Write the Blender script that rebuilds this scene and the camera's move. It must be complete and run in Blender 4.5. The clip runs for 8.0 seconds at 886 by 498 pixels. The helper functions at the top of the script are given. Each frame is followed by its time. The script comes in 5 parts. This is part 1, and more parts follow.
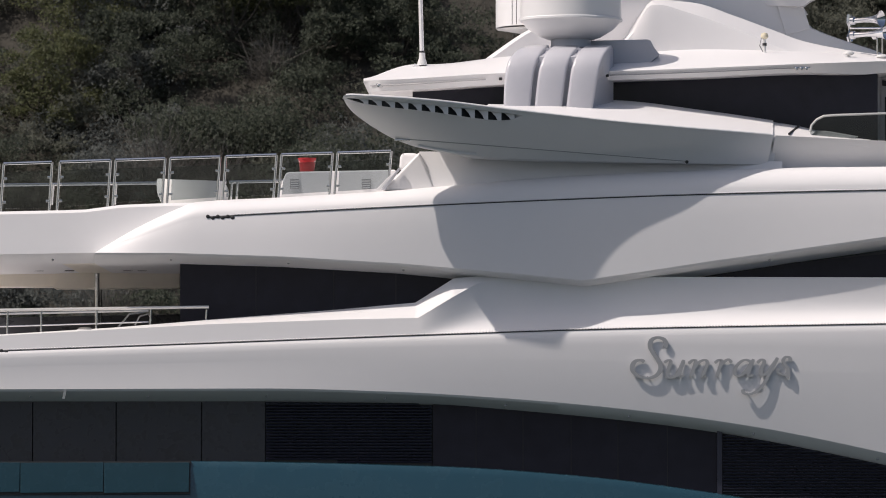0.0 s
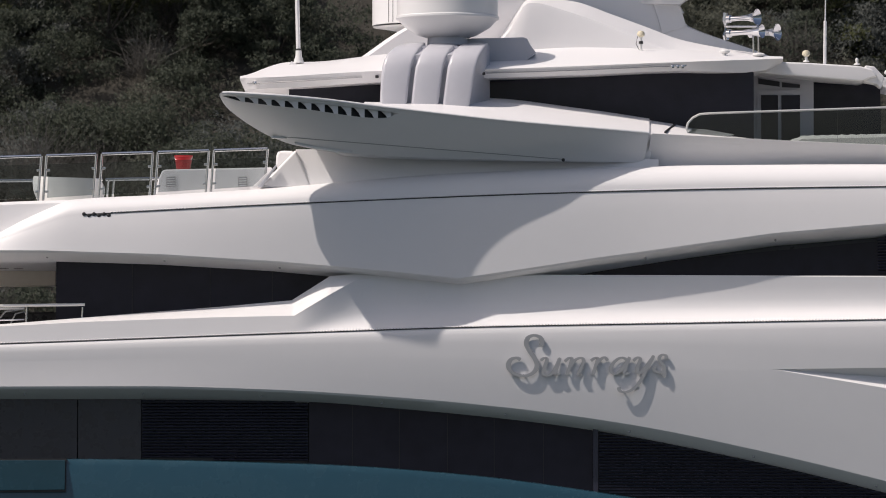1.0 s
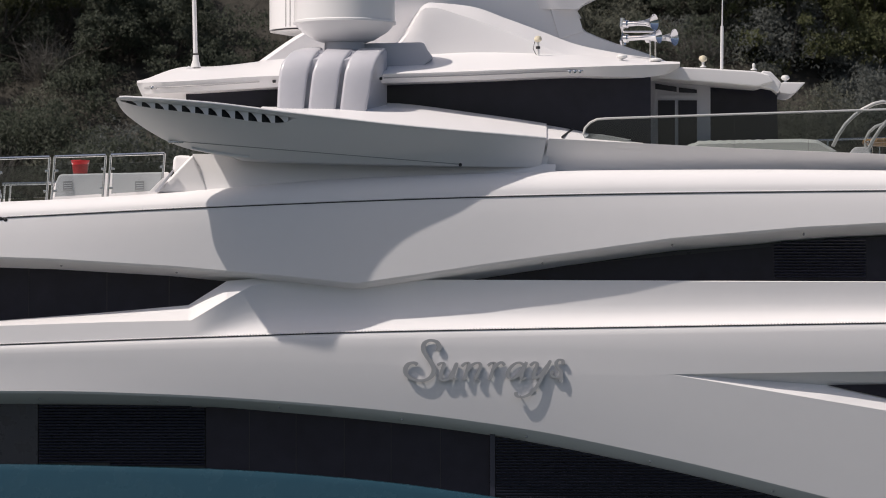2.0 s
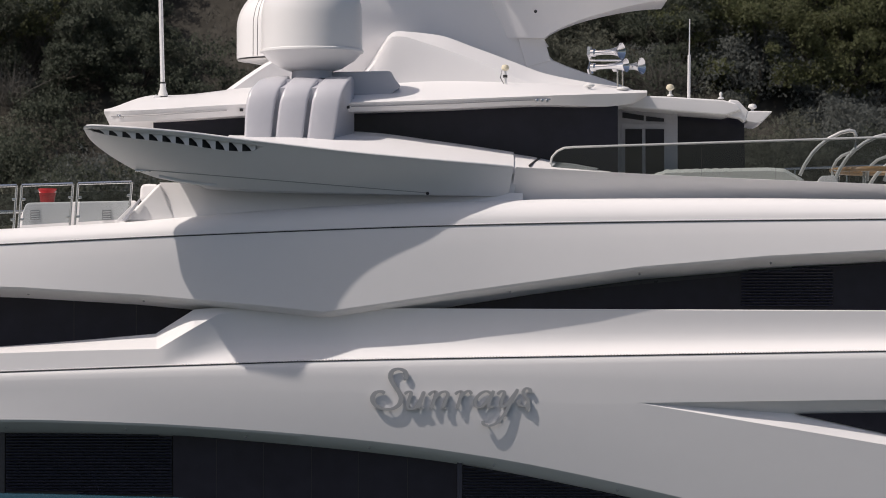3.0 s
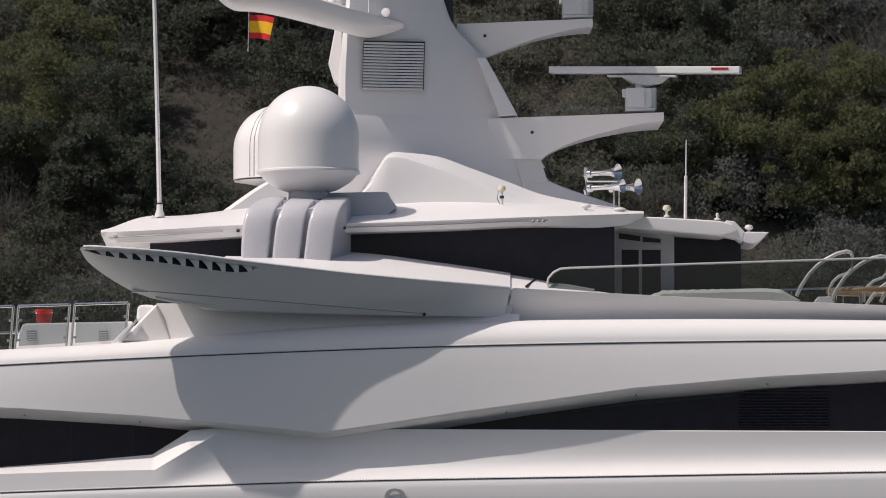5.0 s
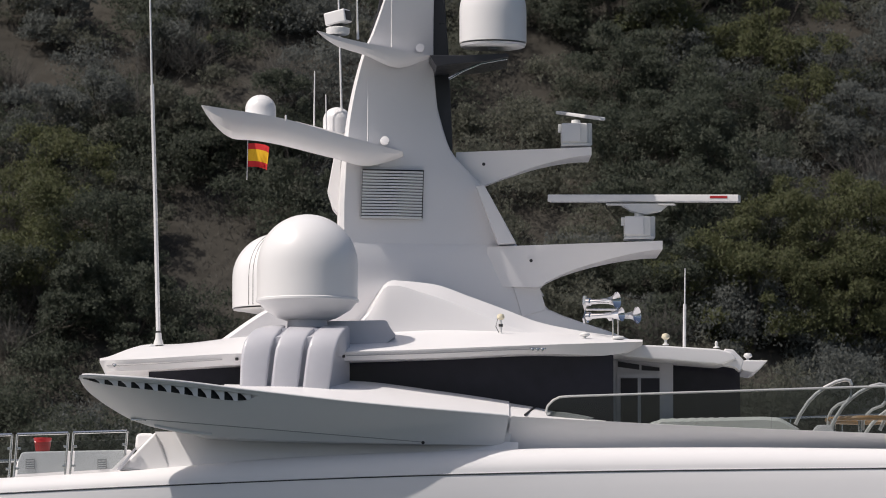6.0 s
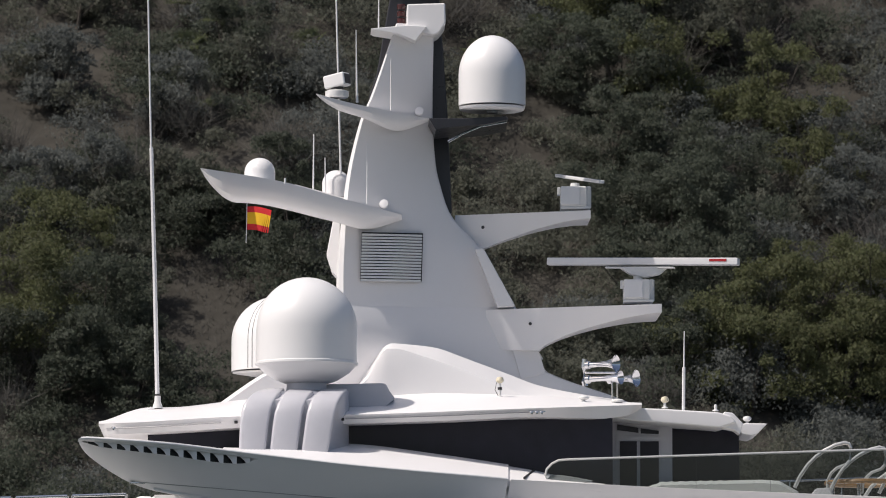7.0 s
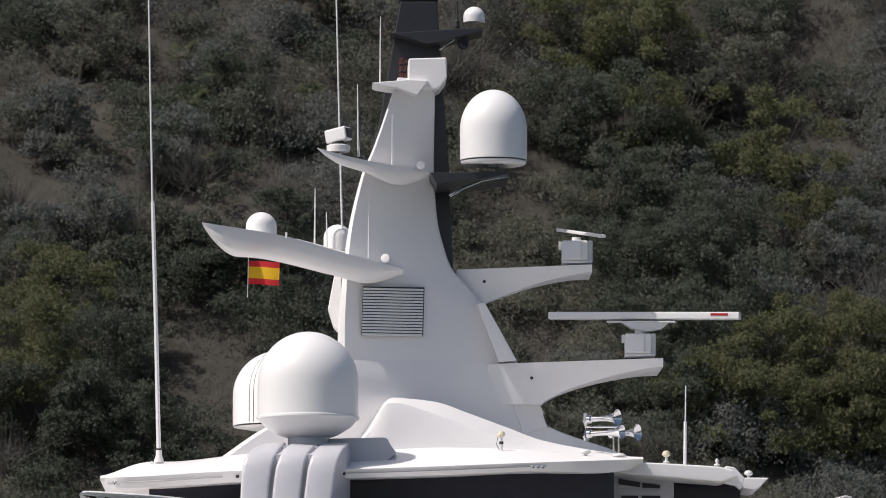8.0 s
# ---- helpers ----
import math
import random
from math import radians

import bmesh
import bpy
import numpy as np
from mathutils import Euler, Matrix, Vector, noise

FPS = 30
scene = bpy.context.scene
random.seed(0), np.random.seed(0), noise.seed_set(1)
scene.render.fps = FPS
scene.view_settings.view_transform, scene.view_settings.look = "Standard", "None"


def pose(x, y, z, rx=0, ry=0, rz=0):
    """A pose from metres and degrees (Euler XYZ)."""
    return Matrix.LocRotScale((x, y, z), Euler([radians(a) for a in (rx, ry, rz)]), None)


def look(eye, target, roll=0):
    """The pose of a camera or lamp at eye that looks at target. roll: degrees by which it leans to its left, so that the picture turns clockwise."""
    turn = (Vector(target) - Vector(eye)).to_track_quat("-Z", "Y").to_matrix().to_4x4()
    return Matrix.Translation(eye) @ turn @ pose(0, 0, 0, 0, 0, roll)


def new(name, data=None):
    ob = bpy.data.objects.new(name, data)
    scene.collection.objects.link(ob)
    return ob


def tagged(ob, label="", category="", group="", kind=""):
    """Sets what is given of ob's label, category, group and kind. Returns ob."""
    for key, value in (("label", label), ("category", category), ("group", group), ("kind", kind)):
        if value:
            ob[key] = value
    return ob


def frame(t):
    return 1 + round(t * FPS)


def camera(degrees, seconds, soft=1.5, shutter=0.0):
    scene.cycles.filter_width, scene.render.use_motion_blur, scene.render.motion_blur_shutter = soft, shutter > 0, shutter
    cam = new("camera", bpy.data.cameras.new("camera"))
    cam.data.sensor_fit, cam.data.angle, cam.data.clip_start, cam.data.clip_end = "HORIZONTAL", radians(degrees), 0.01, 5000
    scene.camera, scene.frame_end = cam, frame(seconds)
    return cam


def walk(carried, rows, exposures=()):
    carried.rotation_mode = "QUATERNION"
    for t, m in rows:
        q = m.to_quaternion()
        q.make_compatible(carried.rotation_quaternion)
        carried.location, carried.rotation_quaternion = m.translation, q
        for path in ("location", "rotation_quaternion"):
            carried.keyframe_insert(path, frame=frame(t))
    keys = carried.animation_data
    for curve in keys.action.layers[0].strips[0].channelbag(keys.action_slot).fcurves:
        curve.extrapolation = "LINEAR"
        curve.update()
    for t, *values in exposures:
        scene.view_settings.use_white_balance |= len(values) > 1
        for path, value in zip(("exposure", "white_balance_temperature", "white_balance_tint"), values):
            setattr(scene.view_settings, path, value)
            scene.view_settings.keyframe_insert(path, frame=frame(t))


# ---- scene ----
# Side elevation in centimetres: X runs towards the bow, Y runs down, the depth y is in metres from the name band inboard.
DIST, EYE_Z, EYE_X, HORIZON = 115.0, 3.5, 1000.0, 921.0


def at(X, Y, y=0.0):
    k = (DIST + y) / DIST / 100
    return Vector(((X - EYE_X) * k, y, EYE_Z + (HORIZON - Y) * k))


cam = camera(7.80, 8.0, soft=1.0)
EYE = Vector((0, -DIST, EYE_Z))
cam.data.dof.use_dof, cam.data.dof.focus_distance, cam.data.dof.aperture_fstop = True, DIST + 2, 3.1
PATH = [  # seconds, turn to the right and up, in centimetres on the elevation
    (0.0, 0, 0), (0.5, 112, -2), (1.0, 219, -4), (1.5, 322.5, -3.5), (1.7, 358.5, -1.5), (2.8, 456.5, 41.5), (3.0, 459.5, 55.5),
    (3.5, 462.5, 80), (4.0, 465.5, 103), (4.5, 465.5, 160), (5.0, 465.5, 270), (5.2, 466, 322), (6.3, 468, 541), (6.5, 468.5, 561),
    (7.0, 469, 611), (7.5, 468, 668), (8.0, 466.5, 708),
]
walk(cam, [(t, look(EYE, at(784 + a, 441 - b))) for t, a, b in PATH], [(0.0, -0.03, 6780, 14), (2.8, -0.08, 6850, 14), (5.0, -0.16, 6850, 14), (5.4, -0.11, 6800, 14), (6.3, 0.03, 6730, 12), (8.0, 0.18, 6680, 12)])

# ---- light ----
SUN = Vector((0.66, 0.245, -1.0)).normalized()
world = bpy.data.worlds.new("sky")
scene.world = world
world.use_nodes = True
wn = world.node_tree.nodes
sky = wn.new("ShaderNodeTexSky")
sky.sky_type, sky.sun_disc = "NISHITA", False
sky.dust_density, sky.ozone_density = 3.0, 0.7
sky.sun_elevation = math.asin(-SUN.z)
sky.sun_rotation = math.atan2(-SUN.x, -SUN.y)
world.node_tree.links.new(sky.outputs[0], wn["Background"].inputs[0])
wn["Background"].inputs[1].default_value = 0.094
sun = new("sun", bpy.data.lights.new("sun", "SUN"))
sun.data.energy, sun.data.angle, sun.data.color = 3.50, radians(0.55), (1, 0.955, 0.90)
sun.matrix_world = look((0, 0, 60), Vector((0, 0, 60)) + SUN)


# ---- materials ----
def material(name, colour, rough=0.4, metal=0.0, coat=0.0, vary=0.06, scale=3.0, bump=0.0, bump_scale=60.0, rough_vary=0.08, spec=0.5):
    m = bpy.data.materials.new(name)
    m.use_nodes = True
    n, l = m.node_tree.nodes, m.node_tree.links
    b = n["Principled BSDF"]
    b.inputs["Roughness"].default_value, b.inputs["Metallic"].default_value = rough, metal
    b.inputs["Coat Weight"].default_value, b.inputs["Coat Roughness"].default_value = coat, 0.08
    b.inputs["Specular IOR Level"].default_value = spec
    geo = n.new("ShaderNodeNewGeometry")
    big, small = n.new("ShaderNodeTexNoise"), n.new("ShaderNodeTexNoise")
    big.inputs["Scale"].default_value, small.inputs["Scale"].default_value = scale * 0.2, scale * 4
    big.inputs["Detail"].default_value, small.inputs["Detail"].default_value = 4, 5
    for t in (big, small):
        l.new(geo.outputs["Position"], t.inputs["Vector"])
    add = n.new("ShaderNodeMath")
    add.operation = "ADD"
    l.new(big.outputs[0], add.inputs[0])
    l.new(small.outputs[0], add.inputs[1])
    ramp = n.new("ShaderNodeMapRange")
    ramp.inputs["From Min"].default_value, ramp.inputs["From Max"].default_value = 0.6, 1.4
    ramp.inputs["To Min"].default_value, ramp.inputs["To Max"].default_value = 1 - vary, 1 + vary
    l.new(add.outputs[0], ramp.inputs["Value"])
    mul = n.new("ShaderNodeVectorMath")
    mul.operation = "SCALE"
    mul.inputs[0].default_value = colour
    l.new(ramp.outputs[0], mul.inputs["Scale"])
    l.new(mul.outputs[0], b.inputs["Base Color"])
    if rough_vary:
        rr = n.new("ShaderNodeMapRange")
        rr.inputs["From Min"].default_value, rr.inputs["From Max"].default_value = 0.3, 0.7
        rr.inputs["To Min"].default_value, rr.inputs["To Max"].default_value = max(0.02, rough - rough_vary), rough + rough_vary
        l.new(small.outputs[0], rr.inputs["Value"])
        l.new(rr.outputs[0], b.inputs["Roughness"])
    if bump:
        fine, bp = n.new("ShaderNodeTexNoise"), n.new("ShaderNodeBump")
        fine.inputs["Scale"].default_value = bump_scale
        l.new(geo.outputs["Position"], fine.inputs["Vector"])
        l.new(fine.outputs[0], bp.inputs["Height"])
        bp.inputs["Strength"].default_value, bp.inputs["Distance"].default_value = bump, 0.02
        l.new(bp.outputs[0], b.inputs["Normal"])
    return m


WHITE = material("white_paint", (0.78, 0.77, 0.775), 0.42, spec=0.3, vary=0.012, scale=0.8, rough_vary=0.04)
RADOME = material("radome_gelcoat", (0.76, 0.755, 0.76), 0.32, vary=0.012, scale=1.0, rough_vary=0.015)
# the pedestal's own grey; on the forward wall and door it stands for shade
SATIN = material("satin_grey_paint_and_shade", (0.50, 0.50, 0.54), 0.38, coat=0.2, vary=0.03, scale=2.0)
CREAM = material("cream_soffit", (0.80, 0.74, 0.64), 0.5, vary=0.04, scale=2.0)
TEAL = material("teal_hull_paint", (0.013, 0.060, 0.088), 0.25, coat=0.35, vary=0.05, scale=0.8)
GLASS_DARK = material("black_tinted_glass", (0.027, 0.027, 0.039), 0.12, vary=0.2, scale=1.0, rough_vary=0.03, spec=0.22)
PANEL_DARK = material("dark_grey_panel", (0.036, 0.036, 0.043), 0.3, vary=0.12, scale=1.5)
LOUVRE = material("black_louvre_paint", (0.036, 0.036, 0.056), 0.35, vary=0.1, scale=2)
BLACK = material("black_paint", (0.024, 0.024, 0.029), 0.35, vary=0.1, scale=2)
CHROME = material("polished_steel", (0.66, 0.66, 0.66), 0.24, metal=1.0, vary=0.03, scale=0.8, rough_vary=0.02)
SATIN_STEEL = material("satin_steel", (0.70, 0.69, 0.66), 0.36, metal=0.55, vary=0.03, scale=0.8, rough_vary=0.02)
HORN_CHROME = material("bright_chrome", (0.66, 0.66, 0.68), 0.07, metal=1.0, vary=0.04, scale=8, rough_vary=0.03)
RUBBER = material("dark_rubber", (0.03, 0.03, 0.032), 0.6, vary=0.1, scale=8)
ALU = material("letter_steel", (0.46, 0.46, 0.47), 0.38, metal=0.4, vary=0.06, scale=10)
GREYTRIM = material("grey_seam_trim", (0.36, 0.36, 0.37), 0.5, vary=0.1, scale=12)
RED = material("red_plastic", (0.42, 0.018, 0.022), 0.4, vary=0.08, scale=10)
FLAGRED = material("red_bunting", (0.55, 0.015, 0.02), 0.8, vary=0.08, scale=20)
FLAGYEL = material("yellow_bunting", (0.75, 0.42, 0.01), 0.8, vary=0.08, scale=20)
CANVAS = material("white_canvas", (0.72, 0.72, 0.70), 0.8, vary=0.06, scale=4, bump=0.5, bump_scale=9)
CUSHION = material("pale_green_cover", (0.55, 0.56, 0.52), 0.85, vary=0.08, scale=6, bump=0.4, bump_scale=14)
TEAK = material("varnished_teak", (0.36, 0.20, 0.08), 0.35, coat=0.5, vary=0.2, scale=10)
LAMPRED = material("dark_red_lens", (0.05, 0.012, 0.012), 0.2, vary=0.1, scale=10)
AMBER = material("old_ivory_plastic", (0.66, 0.60, 0.45), 0.45, vary=0.06, scale=10)
PALEBOX = material("pale_grey_equipment", (0.70, 0.70, 0.69), 0.4, vary=0.05, scale=6)


def glass(name, tint, rough=0.01):
    m = bpy.data.materials.new(name)
    m.use_nodes = True
    n, l = m.node_tree.nodes, m.node_tree.links
    out = n["Material Output"]
    n.remove(n["Principled BSDF"])
    tr, gl, mix, fr = n.new("ShaderNodeBsdfTransparent"), n.new("ShaderNodeBsdfGlossy"), n.new("ShaderNodeMixShader"), n.new("ShaderNodeFresnel")
    tr.inputs[0].default_value = (*tint, 1)
    gl.inputs["Roughness"].default_value = rough
    fr.inputs[0].default_value = 1.5
    l.new(fr.outputs[0], mix.inputs[0])
    l.new(tr.outputs[0], mix.inputs[1])
    l.new(gl.outputs[0], mix.inputs[2])
    l.new(mix.outputs[0], out.inputs[0])
    return m


PANE = glass("smoked_glass", (0.70, 0.73, 0.74))


# ---- building helpers ----
def thing(name, label, category, place=(0, 0, 0), group="", kind=""):
    e = new(name)
    e.location = place
    e.empty_display_size = 0.2
    return tagged(e, label, category, group, kind)


def part(name, bm, mats, parent=None, label="", angle=35):
    me = bpy.data.meshes.new(name)
    bmesh.ops.recalc_face_normals(bm, faces=bm.faces)
    for f in bm.faces:
        f.smooth = True
    weighted = bm.faces.layers.int.get("weighted") is not None
    bm.normal_update()
    normals = [sum((f.normal * f.calc_area() for f in v.link_faces), Vector()).normalized() for v in bm.verts] if weighted else None
    bm.to_mesh(me)
    bm.free()
    if weighted:
        me.normals_split_custom_set_from_vertices(normals)
    else:
        me.set_sharp_from_angle(angle=radians(angle))
    for m in mats if isinstance(mats, (list, tuple)) else [mats]:
        me.materials.append(m)
    ob = new(name, me)
    if parent is not None:
        ob.parent = parent
        bpy.context.view_layer.update()
        off = Vector()
        up = parent
        while up is not None:
            off += up.location
            up = up.parent
        me.transform(Matrix.Translation(-off))
    if label:
        tagged(ob, label)
    return ob


def curve_of(pts, straight=False):
    """Height (or depth) as a smooth function of the station X."""
    xs = np.array([p[0] for p in pts], float)
    ys = np.array([p[1] for p in pts], float)
    sl = np.diff(ys) / np.diff(xs)
    tan = np.concatenate([[sl[0]], np.where(sl[1:] * sl[:-1] > 0, 2 * sl[1:] * sl[:-1] / np.where(sl[1:] + sl[:-1] == 0, 1, sl[1:] + sl[:-1]), 0), [sl[-1]]])

    def f(x):
        if x <= xs[0]:
            return float(ys[0] + (x - xs[0]) * sl[0])
        if x >= xs[-1]:
            return float(ys[-1] + (x - xs[-1]) * sl[-1])
        i = int(np.searchsorted(xs, x) - 1)
        h = xs[i + 1] - xs[i]
        t = (x - xs[i]) / h
        if straight:
            return float(ys[i] + (ys[i + 1] - ys[i]) * t)
        a, b = 2 * t**3 - 3 * t**2 + 1, t**3 - 2 * t**2 + t
        return float(a * ys[i] + b * h * tan[i] + (1 - a) * ys[i + 1] + (t**3 - t**2) * h * tan[i + 1])
    return f


def stations(a, b, step, extra=()):
    return sorted({float(v) for v in (*np.arange(a, b, step), b, *extra)})


def loft(xs, section, closed=True):
    """A solid through the sections: section(X) gives the same number of points at every station."""
    bm = bmesh.new()
    rows = [[bm.verts.new(p) for p in section(x)] for x in xs]
    n = len(rows[0])
    for a, b in zip(rows, rows[1:]):
        for i in range(n if closed else n - 1):
            j = (i + 1) % n
            bm.faces.new((a[i], a[j], b[j], b[i]))
    if closed:
        bm.faces.new(rows[0][::-1])
        bm.faces.new(rows[-1])
    bmesh.ops.remove_doubles(bm, verts=bm.verts, dist=0.0004)
    return bm


def flat(v, y):
    return Vector((v.x, y, v.z))


def prism(outline, y0, y1, bevel=0.0, grow=0.0):
    """An outline on the elevation, from depth y0 (near) to y1. bevel rounds its edges; grow: how far the near face shrinks, in metres."""
    bm = bmesh.new()
    near = [at(X, Y, y0) for X, Y in outline]
    far = [Vector((p.x, y1, p.z)) for p in near]
    if grow:
        c = sum(near, Vector()) / len(near)
        near = [p + (c - p).normalized() * grow for p in near]
    a, b = [bm.verts.new(p) for p in near], [bm.verts.new(p) for p in far]
    bm.faces.new(a)
    bm.faces.new(b[::-1])
    n = len(a)
    for i in range(n):
        j = (i + 1) % n
        bm.faces.new((a[i], b[i], b[j], a[j]))
    if bevel:
        bmesh.ops.recalc_face_normals(bm, faces=bm.faces)
        bmesh.ops.bevel(bm, geom=list(bm.edges), offset=bevel, segments=2, affect="EDGES", profile=0.5)
        bm.faces.layers.int.new("weighted")
    return bm


def box(cx, cy, cz, sx, sy, sz, bevel=0.0, m=None):
    bm = bmesh.new()
    bmesh.ops.create_cube(bm, size=1, matrix=Matrix.Diagonal((sx, sy, sz, 1)))
    if bevel:
        bmesh.ops.bevel(bm, geom=list(bm.edges), offset=bevel, segments=2, affect="EDGES", profile=0.5)
        bm.faces.layers.int.new("weighted")
    bm.transform(Matrix.Translation((cx, cy, cz)) @ (m or Matrix()))
    return bm


def merge(*bms):
    out = bmesh.new()
    me = bpy.data.meshes.new("tmp")
    for b in bms:
        b.to_mesh(me)
        b.free()
        out.from_mesh(me)
    bpy.data.meshes.remove(me)
    return out


def tube(points, r, sides=8, r1=None):
    """A round bar along points, tapering from r to r1."""
    bm = bmesh.new()
    pts = [Vector(p) for p in points]
    rings = []
    for i, p in enumerate(pts):
        d = (pts[min(i + 1, len(pts) - 1)] - pts[max(i - 1, 0)]).normalized()
        q = d.to_track_quat("Z", "Y")
        rr = r if r1 is None else r + (r1 - r) * i / (len(pts) - 1)
        rings.append([bm.verts.new(p + q @ Vector((math.cos(a) * rr, math.sin(a) * rr, 0))) for a in (2 * math.pi * k / sides for k in range(sides))])
    for a, b in zip(rings, rings[1:]):
        for k in range(sides):
            j = (k + 1) % sides
            bm.faces.new((a[k], a[j], b[j], b[k]))
    bm.faces.new(rings[0][::-1])
    bm.faces.new(rings[-1])
    return bm


def turned(profile, place, segs=40, axis=None):
    """A body of revolution: profile of (radius, height) from the bottom up, along z or along axis."""
    bm = bmesh.new()
    rings = []
    for r, z in profile:
        rings.append([bm.verts.new((math.cos(a) * r, math.sin(a) * r, z)) for a in (2 * math.pi * k / segs for k in range(segs))] if r > 1e-5 else [bm.verts.new((0, 0, z))])
    for a, b in zip(rings, rings[1:]):
        for k in range(segs):
            j = (k + 1) % segs
            f = [a[k % len(a)], a[j % len(a)], b[j % len(b)], b[k % len(b)]]
            f = list(dict.fromkeys(f))
            if len(f) > 2:
                bm.faces.new(f)
    for ring, flip in ((rings[0], True), (rings[-1], False)):
        if len(ring) > 2:
            bm.faces.new(ring[::-1] if flip else ring)
    m = Matrix.Translation(place)
    if axis is not None:
        m = m @ Vector(axis).to_track_quat("Z", "Y").to_matrix().to_4x4()
    bm.transform(m)
    return bm


def arc(r, z0, h, n=9):
    """The profile of a dome of radius r and height h, that starts at z0."""
    return [(r * math.cos(math.pi / 2 * i / n), z0 + h * math.sin(math.pi / 2 * i / n)) for i in range(n + 1)]

# ---- the large structure ----
sea = part("water", box(0, 900, -0.5, 9000, 6000, 1.0), material("sea_water", (0.020, 0.036, 0.037), 0.35, vary=0.2, scale=0.05, bump=0.5, bump_scale=1.2, spec=0.25))
tagged(sea, "dark blue-green harbour water with small ripples", "water", kind="structure")

yacht = thing("yacht", "large white motor yacht with a teal hull, moored broadside", "yacht", (0, 6, 0))

# teal hull
teal_top = curve_of([(-400, 817), (330, 816), (765, 825), (1022, 842), (1322, 882), (1700, 955), (2100, 1050)])


def hull_section(X):
    Y = teal_top(X)
    a, b, c = at(X, Y, 0.34), at(X, Y + 1.5, 0.20), at(X, Y + 14, 0.13)
    low = Vector((c.x, 0.9, -0.6))
    mid = Vector((c.x, 0.28, c.z * 0.5))
    return [flat(a, 12.6), a, b, c, mid, low, flat(low, 12.0)]


part("hull", loft(stations(-300, 2330, 40), hull_section), TEAL, yacht, "glossy teal hull side")

# name band of the main deck
low_edge = curve_of([(-400, 692), (0, 692), (470, 691), (700, 697), (900, 709), (1110, 728), (1330, 758), (1568, 806), (1890, 885), (2330, 1000)])
low_lip = curve_of([(-400, 712), (0, 712), (470, 712), (765, 717), (900, 727), (1110, 747), (1270, 768), (1568, 826), (1890, 905), (2330, 1020)])
low_seam = curve_of([(-400, 635), (0, 621), (390, 607), (780, 592.5), (1075, 583), (1568, 574), (2030, 566), (2330, 561)])
low_crease = curve_of([(-400, 600), (0, 594), (370, 574), (600, 566), (740, 563), (800, 527), (845, 502), (900, 493), (1270, 492.5), (2030, 495), (2330, 496)], True)
low_top = curve_of([(-400, 600), (0, 592), (200, 580), (370, 566), (600, 548), (735, 536), (770, 514), (803, 493), (850, 489), (1270, 491), (2030, 493.5), (2330, 494.5)], True)
low_lean = curve_of([(-400, -0.7), (300, -0.7), (900, 0.9), (1568, 2.2), (2330, 2.4)])
cove = curve_of([(-400, 0), (740, 0), (900, 1), (2400, 1)])


def spear_points(X, Y):
    """The spear-shaped recess in the band, from its lower edge up; aft of its tip it closes to a line."""
    k = min(1, max(0, (X - 1400) / 190))
    Y = Y * (1 - k) + 658 * k
    d = max(0.0, X - 1590)
    e = max(0.0, X - 1867)
    inner = Y + 0.069 * (d - e)
    deep = 0.017 + min(0.22, d * 0.0012)
    return [at(X, Y + 0.4 + 0.168 * d, 0.017), at(X, inner + 0.3 + 0.215 * e, deep), at(X, inner + 0.1 - 0.012 * e, deep), at(X, Y - 0.014 * d, 0.017)]


def low_section(X):
    b, l, s, c, t, w = low_edge(X), low_lip(X), low_seam(X), low_crease(X), low_top(X), cove(X)
    g = low_lean(X)
    pts = [at(X, l, 0.46), at(X, b + 1, 0.046 + 0.039 * g), at(X, b - 3, 0.016 + 0.039 * g), at(X, b * 0.8 + s * 0.2, 0.016 + 0.022 * g), at(X, b * 0.6 + s * 0.4, 0.016 + 0.009 * g), *spear_points(X, b * 0.4 + s * 0.6), at(X, b * 0.2 + s * 0.8, 0.016), at(X, s + min(14, (b - s) * 0.1), 0.024), at(X, s + min(6, (b - s) * 0.045), 0.042), at(X, s, 0.075)]
    for k in (0.03, 0.07, 0.12, 0.18, 0.25, 0.34, 0.5, 0.75, 1.0):
        soft = 0.075 + 0.05 * k
        bow = 0.075 + 0.455 * (1 - (1 - k) ** 6)
        pts.append(at(X, s + (c - s) * k, soft * (1 - w) + bow * w))
    pts.append(at(X, t, 0.55 * (1 - w) + 0.545 * w))
    return pts + [flat(pts[-1], 12.4), flat(pts[0], 12.4)]


part("main_deck_band", loft(stations(-300, 2330, 12, (735, 740, 803, 845)), low_section), WHITE, yacht, "white painted side band with a long arched lower edge", 28)

# upper band
up_edge = curve_of([(-400, 460), (165, 450), (300, 450.5), (500, 457), (715, 470), (915, 488), (1030, 500), (1140, 484), (1270, 464), (1400, 446), (1592, 419), (1825, 399), (2030, 388), (2330, 372)], True)
up_lip = curve_of([(-400, 474), (165, 466), (320, 467), (500, 472.5), (700, 484), (915, 504), (1042, 518), (1140, 503), (1268, 486), (1400, 466), (1592, 439), (1825, 420), (2030, 408), (2330, 392)], True)
up_seam = curve_of([(165, 449), (290, 402), (345, 385), (400, 382), (775, 363), (1235, 345), (1568, 337.5), (2030, 332), (2330, 329)])
up_top = curve_of([(165, 448), (230, 409), (300, 375), (350, 357), (500, 349), (700, 337), (770, 331), (1000, 312), (1200, 303), (1342, 299), (1462, 296), (1762, 294), (2030, 296), (2330, 300)])


up_lean = curve_of([(165, -0.055), (450, -0.055), (780, 0), (1250, 0), (1500, -0.04), (2330, -0.04)])
up_off = curve_of([(165, 0), (1040, 0), (1600, 0.12), (2330, 0.16)])


